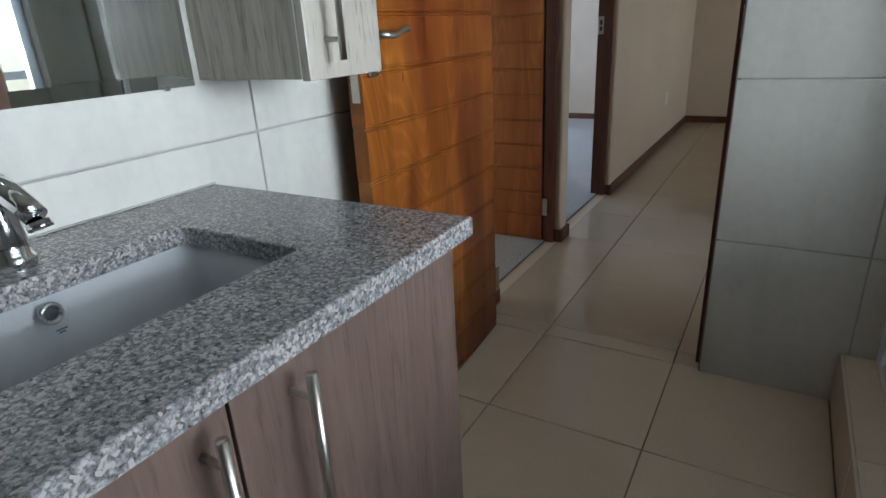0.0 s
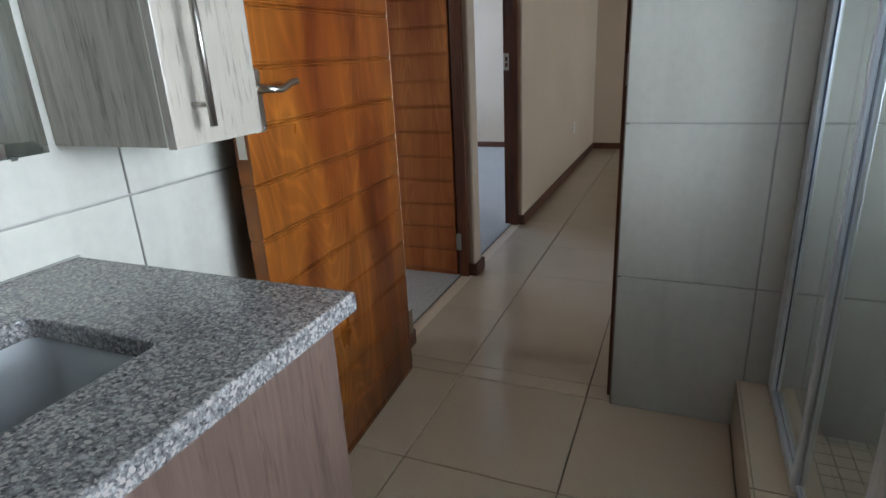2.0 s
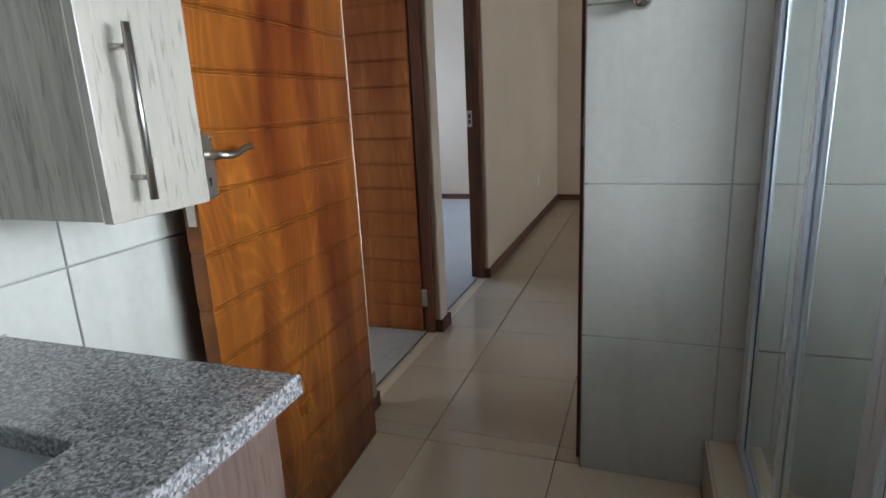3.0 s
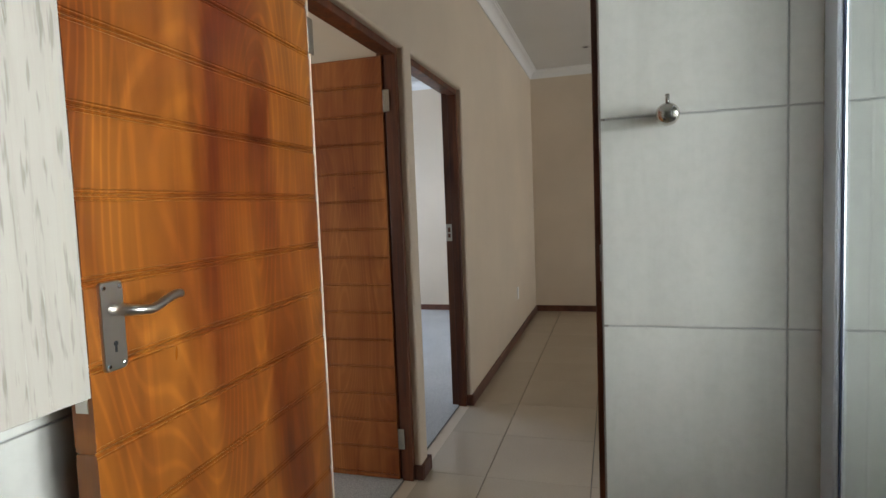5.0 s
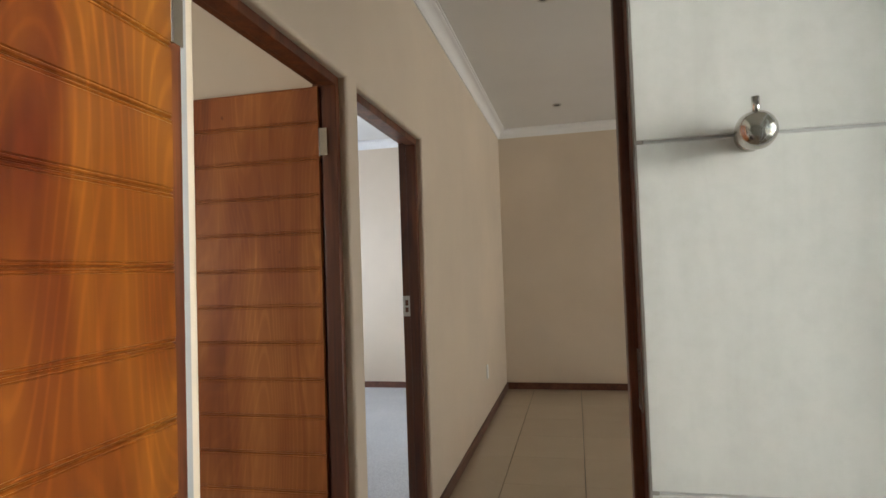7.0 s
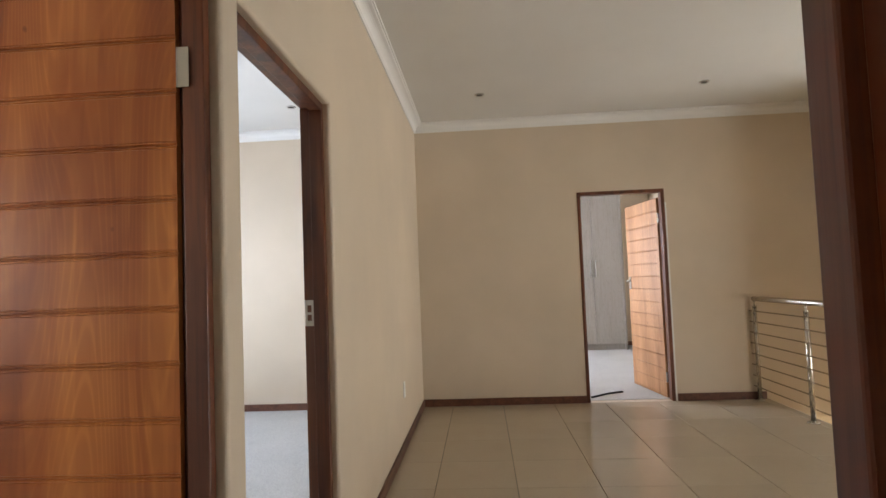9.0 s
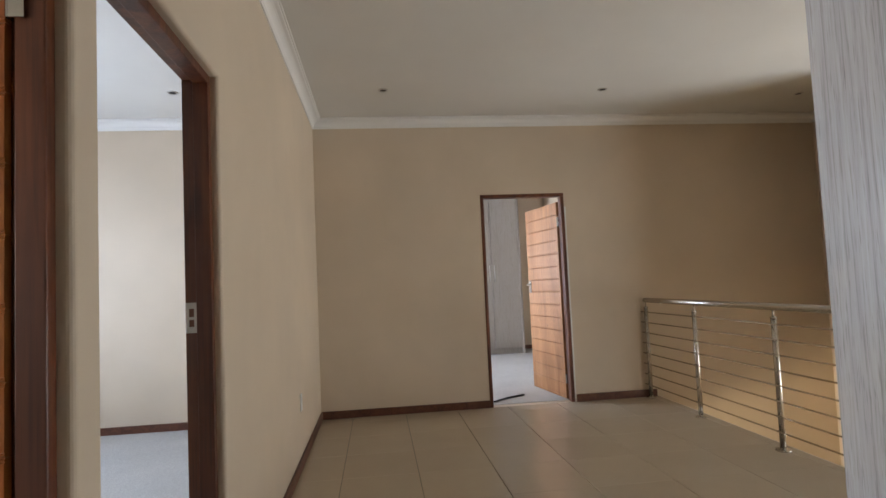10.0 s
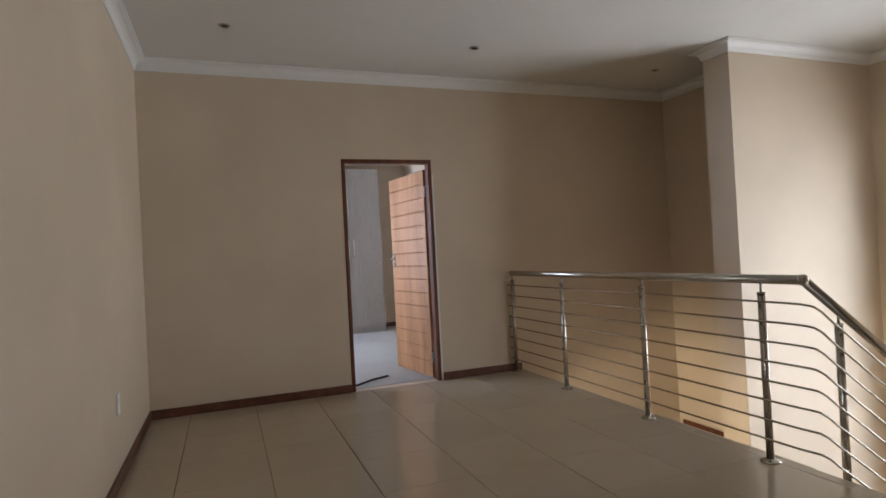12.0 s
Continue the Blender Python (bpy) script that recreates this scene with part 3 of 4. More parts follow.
def door_leaf(name, hinge, rz, label, boards, handle=True):
    """A leaf of fifteen grooved boards. Hinge line at the local origin, the free edge towards +x."""
    d = thing(name, label, "door", kind="structure", m=pose(*hinge, 0, 0, rz))
    z0 = 0.026
    part("bottom_edge", boxes((0, LEAF_W, -LEAF_T, 0, 0.008, z0), bevel=0.001), boards.materials[0], d)
    for k in range(15):
        b = new("board", boards)
        b.parent = d
        b.location = (0, 0, z0 + BOARD * (k + 0.5))
    part("core", boxes((0.002, LEAF_W - 0.002, -LEAF_T + 0.006, -0.006, z0, z0 + 15 * BOARD - 0.001)), boards.materials[0], d)
    if handle:
        x, z = LEAF_W - 0.047, 1.146
        for face, sgn in ((0.0, 1), (-LEAF_T, -1)):
            def at(bm, dx=0.0, dz=0.0, f=face, s=sgn):
                bmesh.ops.transform(bm, matrix=Matrix.Translation((x + dx, f, z + dz)) @ Matrix.Diagonal((1, s, 1, 1)), verts=bm.verts)
                return bm
            h = part("door_handle", at(plate_mesh(0.046, 0.142, 0.006)), STEEL, d, "brushed steel lever handle on a long plate", False)
            for sx in (-0.016, 0.016):
                for sz in (-0.062, 0.062):
                    bm = lathe([(0.0045, 0.0), (0.0045, 0.0012), (0.003, 0.0022), (0.0005, 0.0022)], (sx, 0.006, sz), 10, (0, 1, 0))
                    part("screw", at(bm), CHROME, h)
            bm = bmesh.new()
            rod(bm, (0, 0.0055, -0.028), (0, 0.0068, -0.028), 0.0042, 12)
            box(bm, -0.002, 0.002, 0.0055, 0.0068, -0.042, -0.028)
            part("keyhole", at(bm), BLACK, h, "dark keyhole")
            pts = [(0, 0.004, 0.026), (0, 0.030, 0.026), (-0.004, 0.040, 0.025), (-0.016, 0.047, 0.023), (-0.034, 0.049, 0.0215), (-0.052, 0.049, 0.025), (-0.068, 0.049, 0.0305), (-0.085, 0.048, 0.0345), (-0.099, 0.046, 0.036), (-0.110, 0.045, 0.0355)]
            part("lever", at(sweep(pts, 0.0078, 14, [0.0095, 0.0095, 0.009, 0.0082, 0.0078, 0.0078, 0.0078, 0.0078, 0.0078, 0.0074])), STEEL, h, "", True)
        part("lock_plate", boxes((LEAF_W - 0.001, LEAF_W + 0.0015, -0.031, -0.009, 1.02, 1.19)), STEEL, d, "steel lock face plate in the edge")
    for hz in (0.21, 1.81):
        bm = bmesh.new()
        rod(bm, (-0.005, -0.004, hz - 0.05), (-0.005, -0.004, hz + 0.05), 0.0055, 12)
        box(bm, -0.004, -0.0015, -0.034, -0.002, hz - 0.05, hz + 0.05)
        box(bm, -0.034, -0.004, -0.0015, 0.0012, hz - 0.05, hz + 0.05)
        part("hinge", bm, RAILSTEEL, d, "steel butt hinge")
    return d


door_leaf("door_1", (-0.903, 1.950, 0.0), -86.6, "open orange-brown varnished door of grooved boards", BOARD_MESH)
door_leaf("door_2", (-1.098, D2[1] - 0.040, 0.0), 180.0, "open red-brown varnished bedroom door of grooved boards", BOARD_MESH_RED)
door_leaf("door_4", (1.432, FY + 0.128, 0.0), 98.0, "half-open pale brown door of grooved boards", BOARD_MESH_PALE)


# ---- floor and wall tiles ----
TX0, TXP, TYP = -0.702, 0.4965, 0.517
TILES = {}


def tile_mesh(w, h, t, mat, c=0.0015):
    """A tile w by h in the xy plane with chamfered rim, its face at z = 0."""
    key = (round(w, 3), round(h, 3), mat.name)
    if key not in TILES:
        bm = bmesh.new()
        lo = [bm.verts.new((sx * w / 2, sy * h / 2, -t)) for sx, sy in ((-1, -1), (1, -1), (1, 1), (-1, 1))]
        mid = [bm.verts.new((sx * w / 2, sy * h / 2, -c)) for sx, sy in ((-1, -1), (1, -1), (1, 1), (-1, 1))]
        hi = [bm.verts.new((sx * (w / 2 - c), sy * (h / 2 - c), 0)) for sx, sy in ((-1, -1), (1, -1), (1, 1), (-1, 1))]
        for p, q in ((lo, mid), (mid, hi)):
            for k in range(4):
                bm.faces.new((p[k], p[(k + 1) % 4], q[(k + 1) % 4], q[k]))
        bm.faces.new(hi)
        TILES[key] = mesh_from("tile", bm, mat)
    return TILES[key]


def lay(parent, us, vs, rects, put, mat, joint=0.004, t=0.008, name="tile", cross=None):
    """Tiles on a grid of joints us, vs, cut to the rectangles; put(u, v): the pose of a tile's middle."""
    for a, b in zip(us, us[1:]):
        for c, d in zip(vs, vs[1:]):
            for r0, r1, s0, s1 in rects:
                u0, u1, v0, v1 = max(a, r0), min(b, r1), max(c, s0), min(d, s1)
                if u1 - u0 > 0.012 and v1 - v0 > 0.012:
                    w, h = u1 - u0 - joint, v1 - v0 - (joint if cross is None else cross)
                    ob = new(name, tile_mesh(w, h, t, mat))
                    ob.parent = parent
                    ob.matrix_basis = put((u0 + u1) / 2, (v0 + v1) / 2)


def steps(first, pitch, lo, hi):
    k0 = math.floor((lo - first) / pitch)
    out = []
    k = k0
    while first + pitch * k < hi + pitch:
        out.append(first + pitch * k)
        k += 1
    return out


floor = thing("floor", "large beige glazed floor tiles with thin dark joints", "floor", (0, 0, 0), kind="structure")
KX = 0.272                                         # shower kerb
flat = lambda u, v: pose(u + random.uniform(-0.0004, 0.0004), v, random.uniform(-0.0004, 0.0))
lay(floor, steps(TX0, TXP, -1.0, VX), steps(2.062, TYP, 2.062, FY), [(CX - 0.078, VX, 2.062, FY)], flat, FLOORTILE, 0.0038, 0.010, cross=0.0012)
lay(floor, steps(TX0, TXP, -1.0, KX), [1.974, 2.062], [(-0.985, -0.095, 1.974, 2.062)], flat, FLOORTILE, 0.0038, 0.010)
lay(floor, steps(TX0, TXP, -1.0, KX), [1.974 - TYP * k for k in range(10, -1, -1)], [(BX0, KX, BY0, 1.974)], flat, FLOORTILE, 0.0038, 0.010)

ZJ = [0.0, 0.497, 0.998, 1.511, 2.015, 2.515, 3.0]
solid("grout_bed_north", boxes((-0.119, BX1 + 0.006, BY1 + 0.0035, BY1 + 0.0112, 0.0, CEIL), (BX0, -0.1195, BY1 + 0.0035, BY1 + 0.0112, 2.092, CEIL)), WGROUT, "grey grout bed behind the tiles", "grout", "structure")
wt = thing("wall_tiles_north", "pale grey-beige glazed wall tiles beside the doorway", "wall tiles", (0, BY1, 0), kind="structure")
OFFSET.pop(wt)
wt.matrix_basis = Matrix()
lay(wt, steps(0.293, 0.60, -1.0, 1.4), ZJ, [(-0.119, BX1, 0.0, CEIL), (BX0, -0.119, 2.092, CEIL)], lambda u, v: pose(u, BY1, v, 90), WALLTILE)
ww = thing("wall_tiles_west", "pale glazed wall tiles with grey joints behind the basin", "wall tiles", kind="structure")
lay(ww, steps(0.906, 0.60, BY0, BY1), [z - 0.009 for z in ZJ], [(BY0, BY1, 0.0, CEIL)], lambda u, v: pose(BX0, u, v, 90, 0, 90), WALLTILE)
we = thing("wall_tiles_east", "pale glazed wall tiles round the bathroom window", "wall tiles", kind="structure")
lay(we, steps(0.15, 0.60, BY0, BY1), ZJ, [(BY0, -0.50, 0.0, CEIL), (1.68, BY1, 0.0, CEIL), (-0.50, 1.68, 0.0, 0.92), (-0.50, 1.68, 2.10, CEIL)], lambda u, v: pose(BX1, u, v, 90, 0, -90), WALLTILE)
wso = thing("wall_tiles_south", "pale glazed wall tiles", "wall tiles", kind="structure")
lay(wso, steps(0.293, 0.60, -1.0, 1.4), ZJ, [(BX0, BX1, 0.0, CEIL)], lambda u, v: pose(u, BY0, v, 90, 0, 180), WALLTILE)

# ---- shower ----
KZ = 0.176
kerb = thing("shower_kerb", "low tiled shower kerb on the bathroom floor", "kerb", (0.34, 1.0, 0), kind="structure")
part("kerb_core", boxes((KX + 0.008, 0.43, BY0, BY1, -0.01, KZ - 0.008)), WGROUT, kerb)
for k in range(9):
    y1 = 1.955 - 0.517 * k
    y0 = max(y1 - 0.513, BY0 + 0.01)
    if y1 - y0 > 0.05:
        part("tile", boxes((KX, KX + 0.008, y0, y1, 0.0, KZ), bevel=0.0015), FLOORTILE, kerb)
        part("tile", boxes((KX + 0.009, 0.438, y0, y1, KZ - 0.008, KZ), bevel=0.0015), FLOORTILE, kerb)
bm = bmesh.new()
for i in range(18):
    for j in range(88):
        x, y = 0.445 + i * 0.053, BY0 + 0.01 + j * 0.0524
        if x < 1.36 and y < 1.92:
            box(bm, x, x + 0.049, y, y + 0.0484, 0.0, 0.022)
solid("shower_mosaic", bm, MOSAIC, "small beige mosaic tiles of the shower floor", "shower floor", "stuff")
screen = thing("shower_screen", "framed glass shower screen standing on the tiled kerb", "shower screen", (0.38, 1.2, KZ))
SX0, SX1, STOP = 0.362, 0.398, 1.93
SEAL = paint("dark_blue_rubber_seal", (0.035, 0.05, 0.11), 0.35, 0.0, 0.02)


def profile(name, parent, y0, y1, label="", x0=SX0, x1=SX1):
    """An upright aluminium profile with a lip at each edge."""
    z0 = KZ + 0.001
    bm = boxes((x0, x1, y0, y1, z0, STOP), bevel=0.0025)
    for x in (x0 + 0.004, x1 - 0.008):
        box(bm, x, x + 0.004, y0 - 0.003, y0 + 0.001, z0, STOP)
    return part(name, bm, ALU, parent, label)


channel = profile("wall_channel", screen, 1.880, 1.956, "deep aluminium wall channel", SX0, 0.386)
part("seal", boxes((0.3725, 0.3765, 1.872, 1.8795, KZ + 0.03, STOP - 0.005)), SEAL, channel, "dark glazing seal")
jamb_post = profile("upright", screen, 1.457, 1.476, "bright aluminium upright", SX0, 0.3775)
part("seal", boxes((0.3782, 0.3835, 1.452, 1.474, KZ + 0.03, STOP - 0.005)), SEAL, jamb_post, "dark blue glazing seal")
part("closing_strip", boxes((0.384, 0.3985, 1.462, 1.476, KZ + 0.03, STOP - 0.005), bevel=0.002), ALU, jamb_post, "pale closing strip")
part("bottom_rail", boxes((SX0, SX1, 1.477, 1.879, KZ, KZ + 0.028), bevel=0.003), ALU, screen)
part("rail_seal", boxes((SX0 + 0.012, SX0 + 0.016, 1.478, 1.870, KZ + 0.0282, KZ + 0.032)), SEAL, screen, "dark glazing seal")
part("top_rail", boxes((SX0, SX1, 0.42, 1.956, STOP + 0.001, STOP + 0.036), bevel=0.003), ALU, screen)
g = part("pane", boxes((0.374, 0.379, 1.477, 1.871, KZ + 0.029, STOP)), GLASS, screen, "clear glass pane")
g.visible_shadow = False
profile("upright", screen, 0.958, 0.988, "aluminium upright")
part("end_channel", boxes((SX0, SX1, 0.42, 0.45, KZ + 0.001, STOP), bevel=0.003), ALU, screen)
part("bottom_rail", boxes((SX0, SX1, 0.451, 0.957, KZ, KZ + 0.028), bevel=0.003), ALU, screen)
g = part("pane", boxes((0.374, 0.379, 0.451, 0.957, KZ + 0.029, STOP)), GLASS, screen, "clear glass pane")
g.visible_shadow = False
sdoor = thing("shower_door", "closed glass shower door with one aluminium stile", "shower door", (0.38, 1.22, KZ + 0.01))
part("stile", boxes((SX0 + 0.002, SX1 - 0.004, 0.993, 1.030, KZ + 0.010, STOP - 0.006), bevel=0.003), ALU, sdoor)
part("bottom_rail", boxes((SX0 + 0.006, SX1 - 0.008, 1.031, 1.450, KZ + 0.010, KZ + 0.030), bevel=0.003), ALU, sdoor)
g = part("pane", boxes((0.374, 0.379, 1.031, 1.450, KZ + 0.031, STOP - 0.006)), GLASS, sdoor, "clear glass pane")
g.visible_shadow = False


# ---- windows ----
def window_set(name, axis, x0, x1, u0, u1, z0, z1, label, bars=1, transom=None):
    """A white framed window in an opening; axis: the wall's direction."""
    w = thing(name, label, "window", ((x0 + x1) / 2, (u0 + u1) / 2, z0), kind="structure")
    mid = (x0 + x1) / 2
    a, b = mid - 0.025, mid + 0.025
    rows = [(u0, u0 + 0.05, z0, z1), (u1 - 0.05, u1, z0, z1), (u0 + 0.05, u1 - 0.05, z0, z0 + 0.05), (u0 + 0.05, u1 - 0.05, z1 - 0.05, z1)]
    bm = bmesh.new()
    for p, q, r, s in rows:
        box(bm, a, b, p, q, r, s, bevel=0.003)
    part("window_frame", bm, ALU, w, "pale aluminium window frame")
    edges = [u0 + 0.05 + (u1 - u0 - 0.1) * k / (bars + 1) for k in range(bars + 2)]
    for e in edges[1:-1]:
        part("mullion", boxes((a + 0.002, b - 0.002, e - 0.022, e + 0.022, z0 + 0.05, z1 - 0.05), bevel=0.003), ALU, w)
    if transom:
        for p, q in zip(edges, edges[1:]):
            part("transom", boxes((a + 0.002, b - 0.002, p + 0.022, q - 0.022, transom - 0.02, transom + 0.02), bevel=0.003), ALU, w)
    for p, q in zip(edges, edges[1:]):
        pn = part("pane", boxes((mid - 0.002, mid + 0.002, p + 0.01, q - 0.01, z0 + 0.04, z1 - 0.04)), GLASS, w)
        pn.visible_shadow = False
    return w


window_set("window_1", "y", BX1 + 0.03, BX1 + 0.14, -0.50, 1.68, 0.92, 2.10, "wide aluminium-framed bathroom window in the shower wall", 3, 1.06)
window_set("window_2", "y", 5.44, 5.54, 3.7, 5.45, -1.4, 1.75, "tall white-framed stairwell window", 1, 0.3)
window_set("window_3", "y", -4.48, -4.39, 4.5, 6.8, 0.85, 2.1, "white-framed bedroom window", 1)
window_set("window_4", "y", -4.48, -4.39, 0.3, 2.1, 0.85, 2.1, "white-framed bedroom window", 1)
window_set("window_5", "y", -1.48, -1.39, 8.6, 10.6, 0.85, 2.1, "white-framed bedroom window", 1)

window_set("window_6", "y", VX - 3.29, VX - 3.21, 4.1, 6.7, -2.2, -0.75, "white-framed window of the lower storey", 1)

# ---- vanity ----
CF, CE, CT = -0.378, 0.772, 0.905
CB0 = -0.55
top_bm = bmesh.new()
HX0, HX1, HY0, HY1 = -0.788, -0.535, -0.02, 0.560
TH = 0.030
outer = [(CF, CE), (BX0, CE), (BX0, CB0), (CF, CB0)]
CR = 0.018
arcs = []
for cx, cy, a0 in ((HX1 - CR, HY1 - CR, 0), (HX0 + CR, HY1 - CR, 90), (HX0 + CR, HY0 + CR, 180), (HX1 - CR, HY0 + CR, 270)):
    arcs.append([(cx + CR * math.cos(radians(a0 + 18 * k)), cy + CR * math.sin(radians(a0 + 18 * k))) for k in range(6)])
levels = []
for z in (CT, CT - TH):
    o = [top_bm.verts.new((x, y, z)) for x, y in outer]
    h = [[top_bm.verts.new((x, y, z)) for x, y in arc] for arc in arcs]
    for k in range(4):
        for p, q in zip(h[k], h[k][1:]):
            top_bm.faces.new((o[k], p, q))
        top_bm.faces.new((o[k], o[(k + 1) % 4], h[(k + 1) % 4][0], h[k][-1]))
    levels.append((o, [v for arc in h for v in arc]))
for n in (0, 1):
    m = len(levels[0][n])
    for k in range(m):
        top_bm.faces.new((levels[0][n][k], levels[0][n][(k + 1) % m], levels[1][n][(k + 1) % m], levels[1][n][k]))
bmesh.ops.recalc_face_normals(top_bm, faces=top_bm.faces)
rim = [e for e in top_bm.edges if len(e.link_faces) == 2 and e.calc_face_angle(0) > 1.0 and min(e.verts[0].co.z, e.verts[1].co.z) > CT - 0.001]
bmesh.ops.bevel(top_bm, geom=rim, offset=0.004, segments=3, affect="EDGES", profile=0.5)
counter = solid("countertop", top_bm, GRANITE, "polished speckled grey granite countertop with a basin cut-out", "countertop")
silicone = solid("silicone_bead", boxes((BX0, BX0 + 0.006, CB0, CE, CT + 0.0005, CT + 0.0032), bevel=0.001), WGROUT, "thin grey sealant bead along the countertop", "sealant", "structure")

# basin: a rounded trough under the cut-out
basin = thing("wash_basin", "white glazed ceramic undermount wash basin", "basin", (-0.65, 0.27, 0.72))


def trough(x0, x1, y0, y1, z1, z0, thick):
    bm = bmesh.new()
    rings = []
    for z, inset, r in ((z1, -0.012, 0.02), (z1 - 0.002, 0.0, 0.025), (z1 - 0.04, 0.006, 0.03), (z0 + 0.045, 0.018, 0.035), (z0 + 0.016, 0.030, 0.045), (z0 + 0.003, 0.055, 0.05), (z0, 0.085, 0.05)):
        loop = []
        for cx, cy, a0 in ((x1 - inset - r, y1 - inset - r, 0), (x0 + inset + r, y1 - inset - r, 90), (x0 + inset + r, y0 + inset + r, 180), (x1 - inset - r, y0 + inset + r, 270)):
            for k in range(7):
                a = radians(a0 + 15 * k)
                loop.append(bm.verts.new((cx + r * math.cos(a), cy + r * math.sin(a), z)))
        rings.append(loop)
    n = len(rings[0])
    for p, q in zip(rings, rings[1:]):
        for k in range(n):
            bm.faces.new((p[k], p[(k + 1) % n], q[(k + 1) % n], q[k]))
    bm.faces.new(rings[-1])
    return bm


_bm = trough(HX0 - 0.010, HX1 + 0.010, HY0 - 0.010, HY1 + 0.010, CT - TH, 0.735, 0.01)
bmesh.ops.solidify(_bm, geom=_bm.faces[:], thickness=-0.010)
part("bowl", _bm, CERAMIC, basin, "", True)
_ov = lathe([(0.0150, 0.0), (0.0158, 0.003), (0.0138, 0.006), (0.0100, 0.006), (0.0090, 0.001)], (-0.7815, 0.341, 0.853), 28, (1, 0, 0.12))
ov = part("overflow_ring", _ov, CHROME, basin, "chrome overflow ring", True)
part("overflow_hole", lathe([(0.0095, 0.0), (0.0095, 0.0012)], (-0.781, 0.341, 0.853), 20, (1, 0, 0.12)), BLACK, ov, "dark overflow hole")
part("maker_mark", boxes((-0.7795, -0.7780, 0.340, 0.354, 0.827, 0.8284), (-0.7795, -0.7780, 0.343, 0.351, 0.823, 0.8242)), GROUT, basin, "faint printed mark under the overflow")
part("drain", lathe([(0.030, 0.0), (0.031, 0.003), (0.022, 0.004), (0.020, 0.001)], (-0.655, 0.27, 0.7355), 24), CHROME, basin, "chrome drain", True)

TPX, TPY = -0.868, 0.352
tap = thing("mixer_tap", "chrome single-lever basin mixer tap on the granite", "tap", (TPX, TPY, CT))
part("tap_body", lathe([(0.027, 0.0), (0.029, 0.003), (0.029, 0.010), (0.0255, 0.014), (0.0245, 0.030), (0.0225, 0.075), (0.0235, 0.105), (0.022, 0.122), (0.010, 0.128)], (TPX, TPY, CT), 28), CHROME, tap, "", True)
_sp = part("spout", sweep([(TPX, TPY, 1.010), (TPX + 0.022, TPY + 0.002, 1.013), (TPX + 0.044, TPY + 0.005, 1.006), (TPX + 0.066, TPY + 0.008, 0.992), (TPX + 0.080, TPY + 0.010, 0.980)], 0.016, 16, [0.020, 0.0185, 0.017, 0.016, 0.0155]), CHROME, tap, "", True)
part("aerator", lathe([(0.0150, 0.0), (0.0155, 0.004), (0.0150, 0.011), (0.012, 0.012)], (TPX + 0.083, TPY + 0.011, 0.963), 22, (-0.3, -0.1, 1)), CHROME, _sp, "chrome aerator ring", True)
part("tap_lever", sweep([(TPX, TPY, 1.030), (TPX - 0.003, TPY - 0.005, 1.052), (TPX + 0.010, TPY - 0.002, 1.075), (TPX + 0.045, TPY + 0.005, 1.098)], 0.010, 12, [0.018, 0.014, 0.009, 0.007]), CHROME, tap, "", True)

VF = -0.402
vanity = thing("vanity_cabinet", "brown wood-grain vanity cabinet under the granite top", "cabinet", (-0.7, 0.1, 0))
part("end_panel", boxes((BX0 + 0.004, VF, 0.700, 0.716, 0.0, CT - TH - 0.001), bevel=0.001), VANITYWOOD, vanity)
part("body", boxes((BX0 + 0.004, VF - 0.002, CB0 + 0.02, 0.699, 0.10, 0.70)), VANITYWOOD, vanity)
part("plinth", boxes((BX0 + 0.004, VF - 0.05, CB0 + 0.02, 0.699, 0.0, 0.099)), VANITYWOOD, vanity)
part("back_rail", boxes((VF - 0.02, VF - 0.002, CB0 + 0.02, 0.699, 0.701, CT - TH - 0.001)), VANITYWOOD, vanity)
for y0, y1, hy in ((0.298, 0.716, 0.372), (-0.122, 0.294, 0.262), (-0.53, -0.126, -0.19)):
    d = part("cabinet_door", boxes((VF, VF + 0.018, y0, y1, 0.10, CT - TH - 0.004), bevel=0.0012), VANITYWOOD, vanity)
    bm = bmesh.new()
    rod(bm, (VF + 0.050, hy, 0.60), (VF + 0.050, hy, 0.865), 0.0062, 16)
    for z in (0.635, 0.835):
        rod(bm, (VF + 0.018, hy, z), (VF + 0.050, hy, z), 0.0045, 12)
    part("handle", bm, STEEL, d, "brushed steel bar handle", True)

# ---- wall cabinet and mirror ----
wc = thing("wall_cabinet", "grey wood-grain wall cabinet with one narrow door", "cabinet", (-0.83, 0.89, 1.105))
WX = -0.684
part("body", boxes((BX0 + 0.001, WX - 0.021, 0.783, 0.987, 1.108, 1.95), bevel=0.001), GREYWOOD, wc)
part("edge_band", boxes((WX - 0.0205, WX - 0.0185, 0.783, 0.987, 1.108, 1.95)), EDGEBAND, wc, "pale edge band")
d = part("cabinet_door", boxes((WX - 0.018, WX, 0.783, 0.989, 1.105, 1.95), bevel=0.0012), GREYDOOR, wc, "light grey wood-grain door")
bm = bmesh.new()
rod(bm, (WX + 0.036, 0.832, 1.136), (WX + 0.036, 0.832, 1.392), 0.0062, 16)
for z in (1.170, 1.360):
    rod(bm, (WX, 0.832, z), (WX + 0.036, 0.832, z), 0.0045, 12)
part("handle", bm, STEEL, d, "brushed steel bar handle", True)

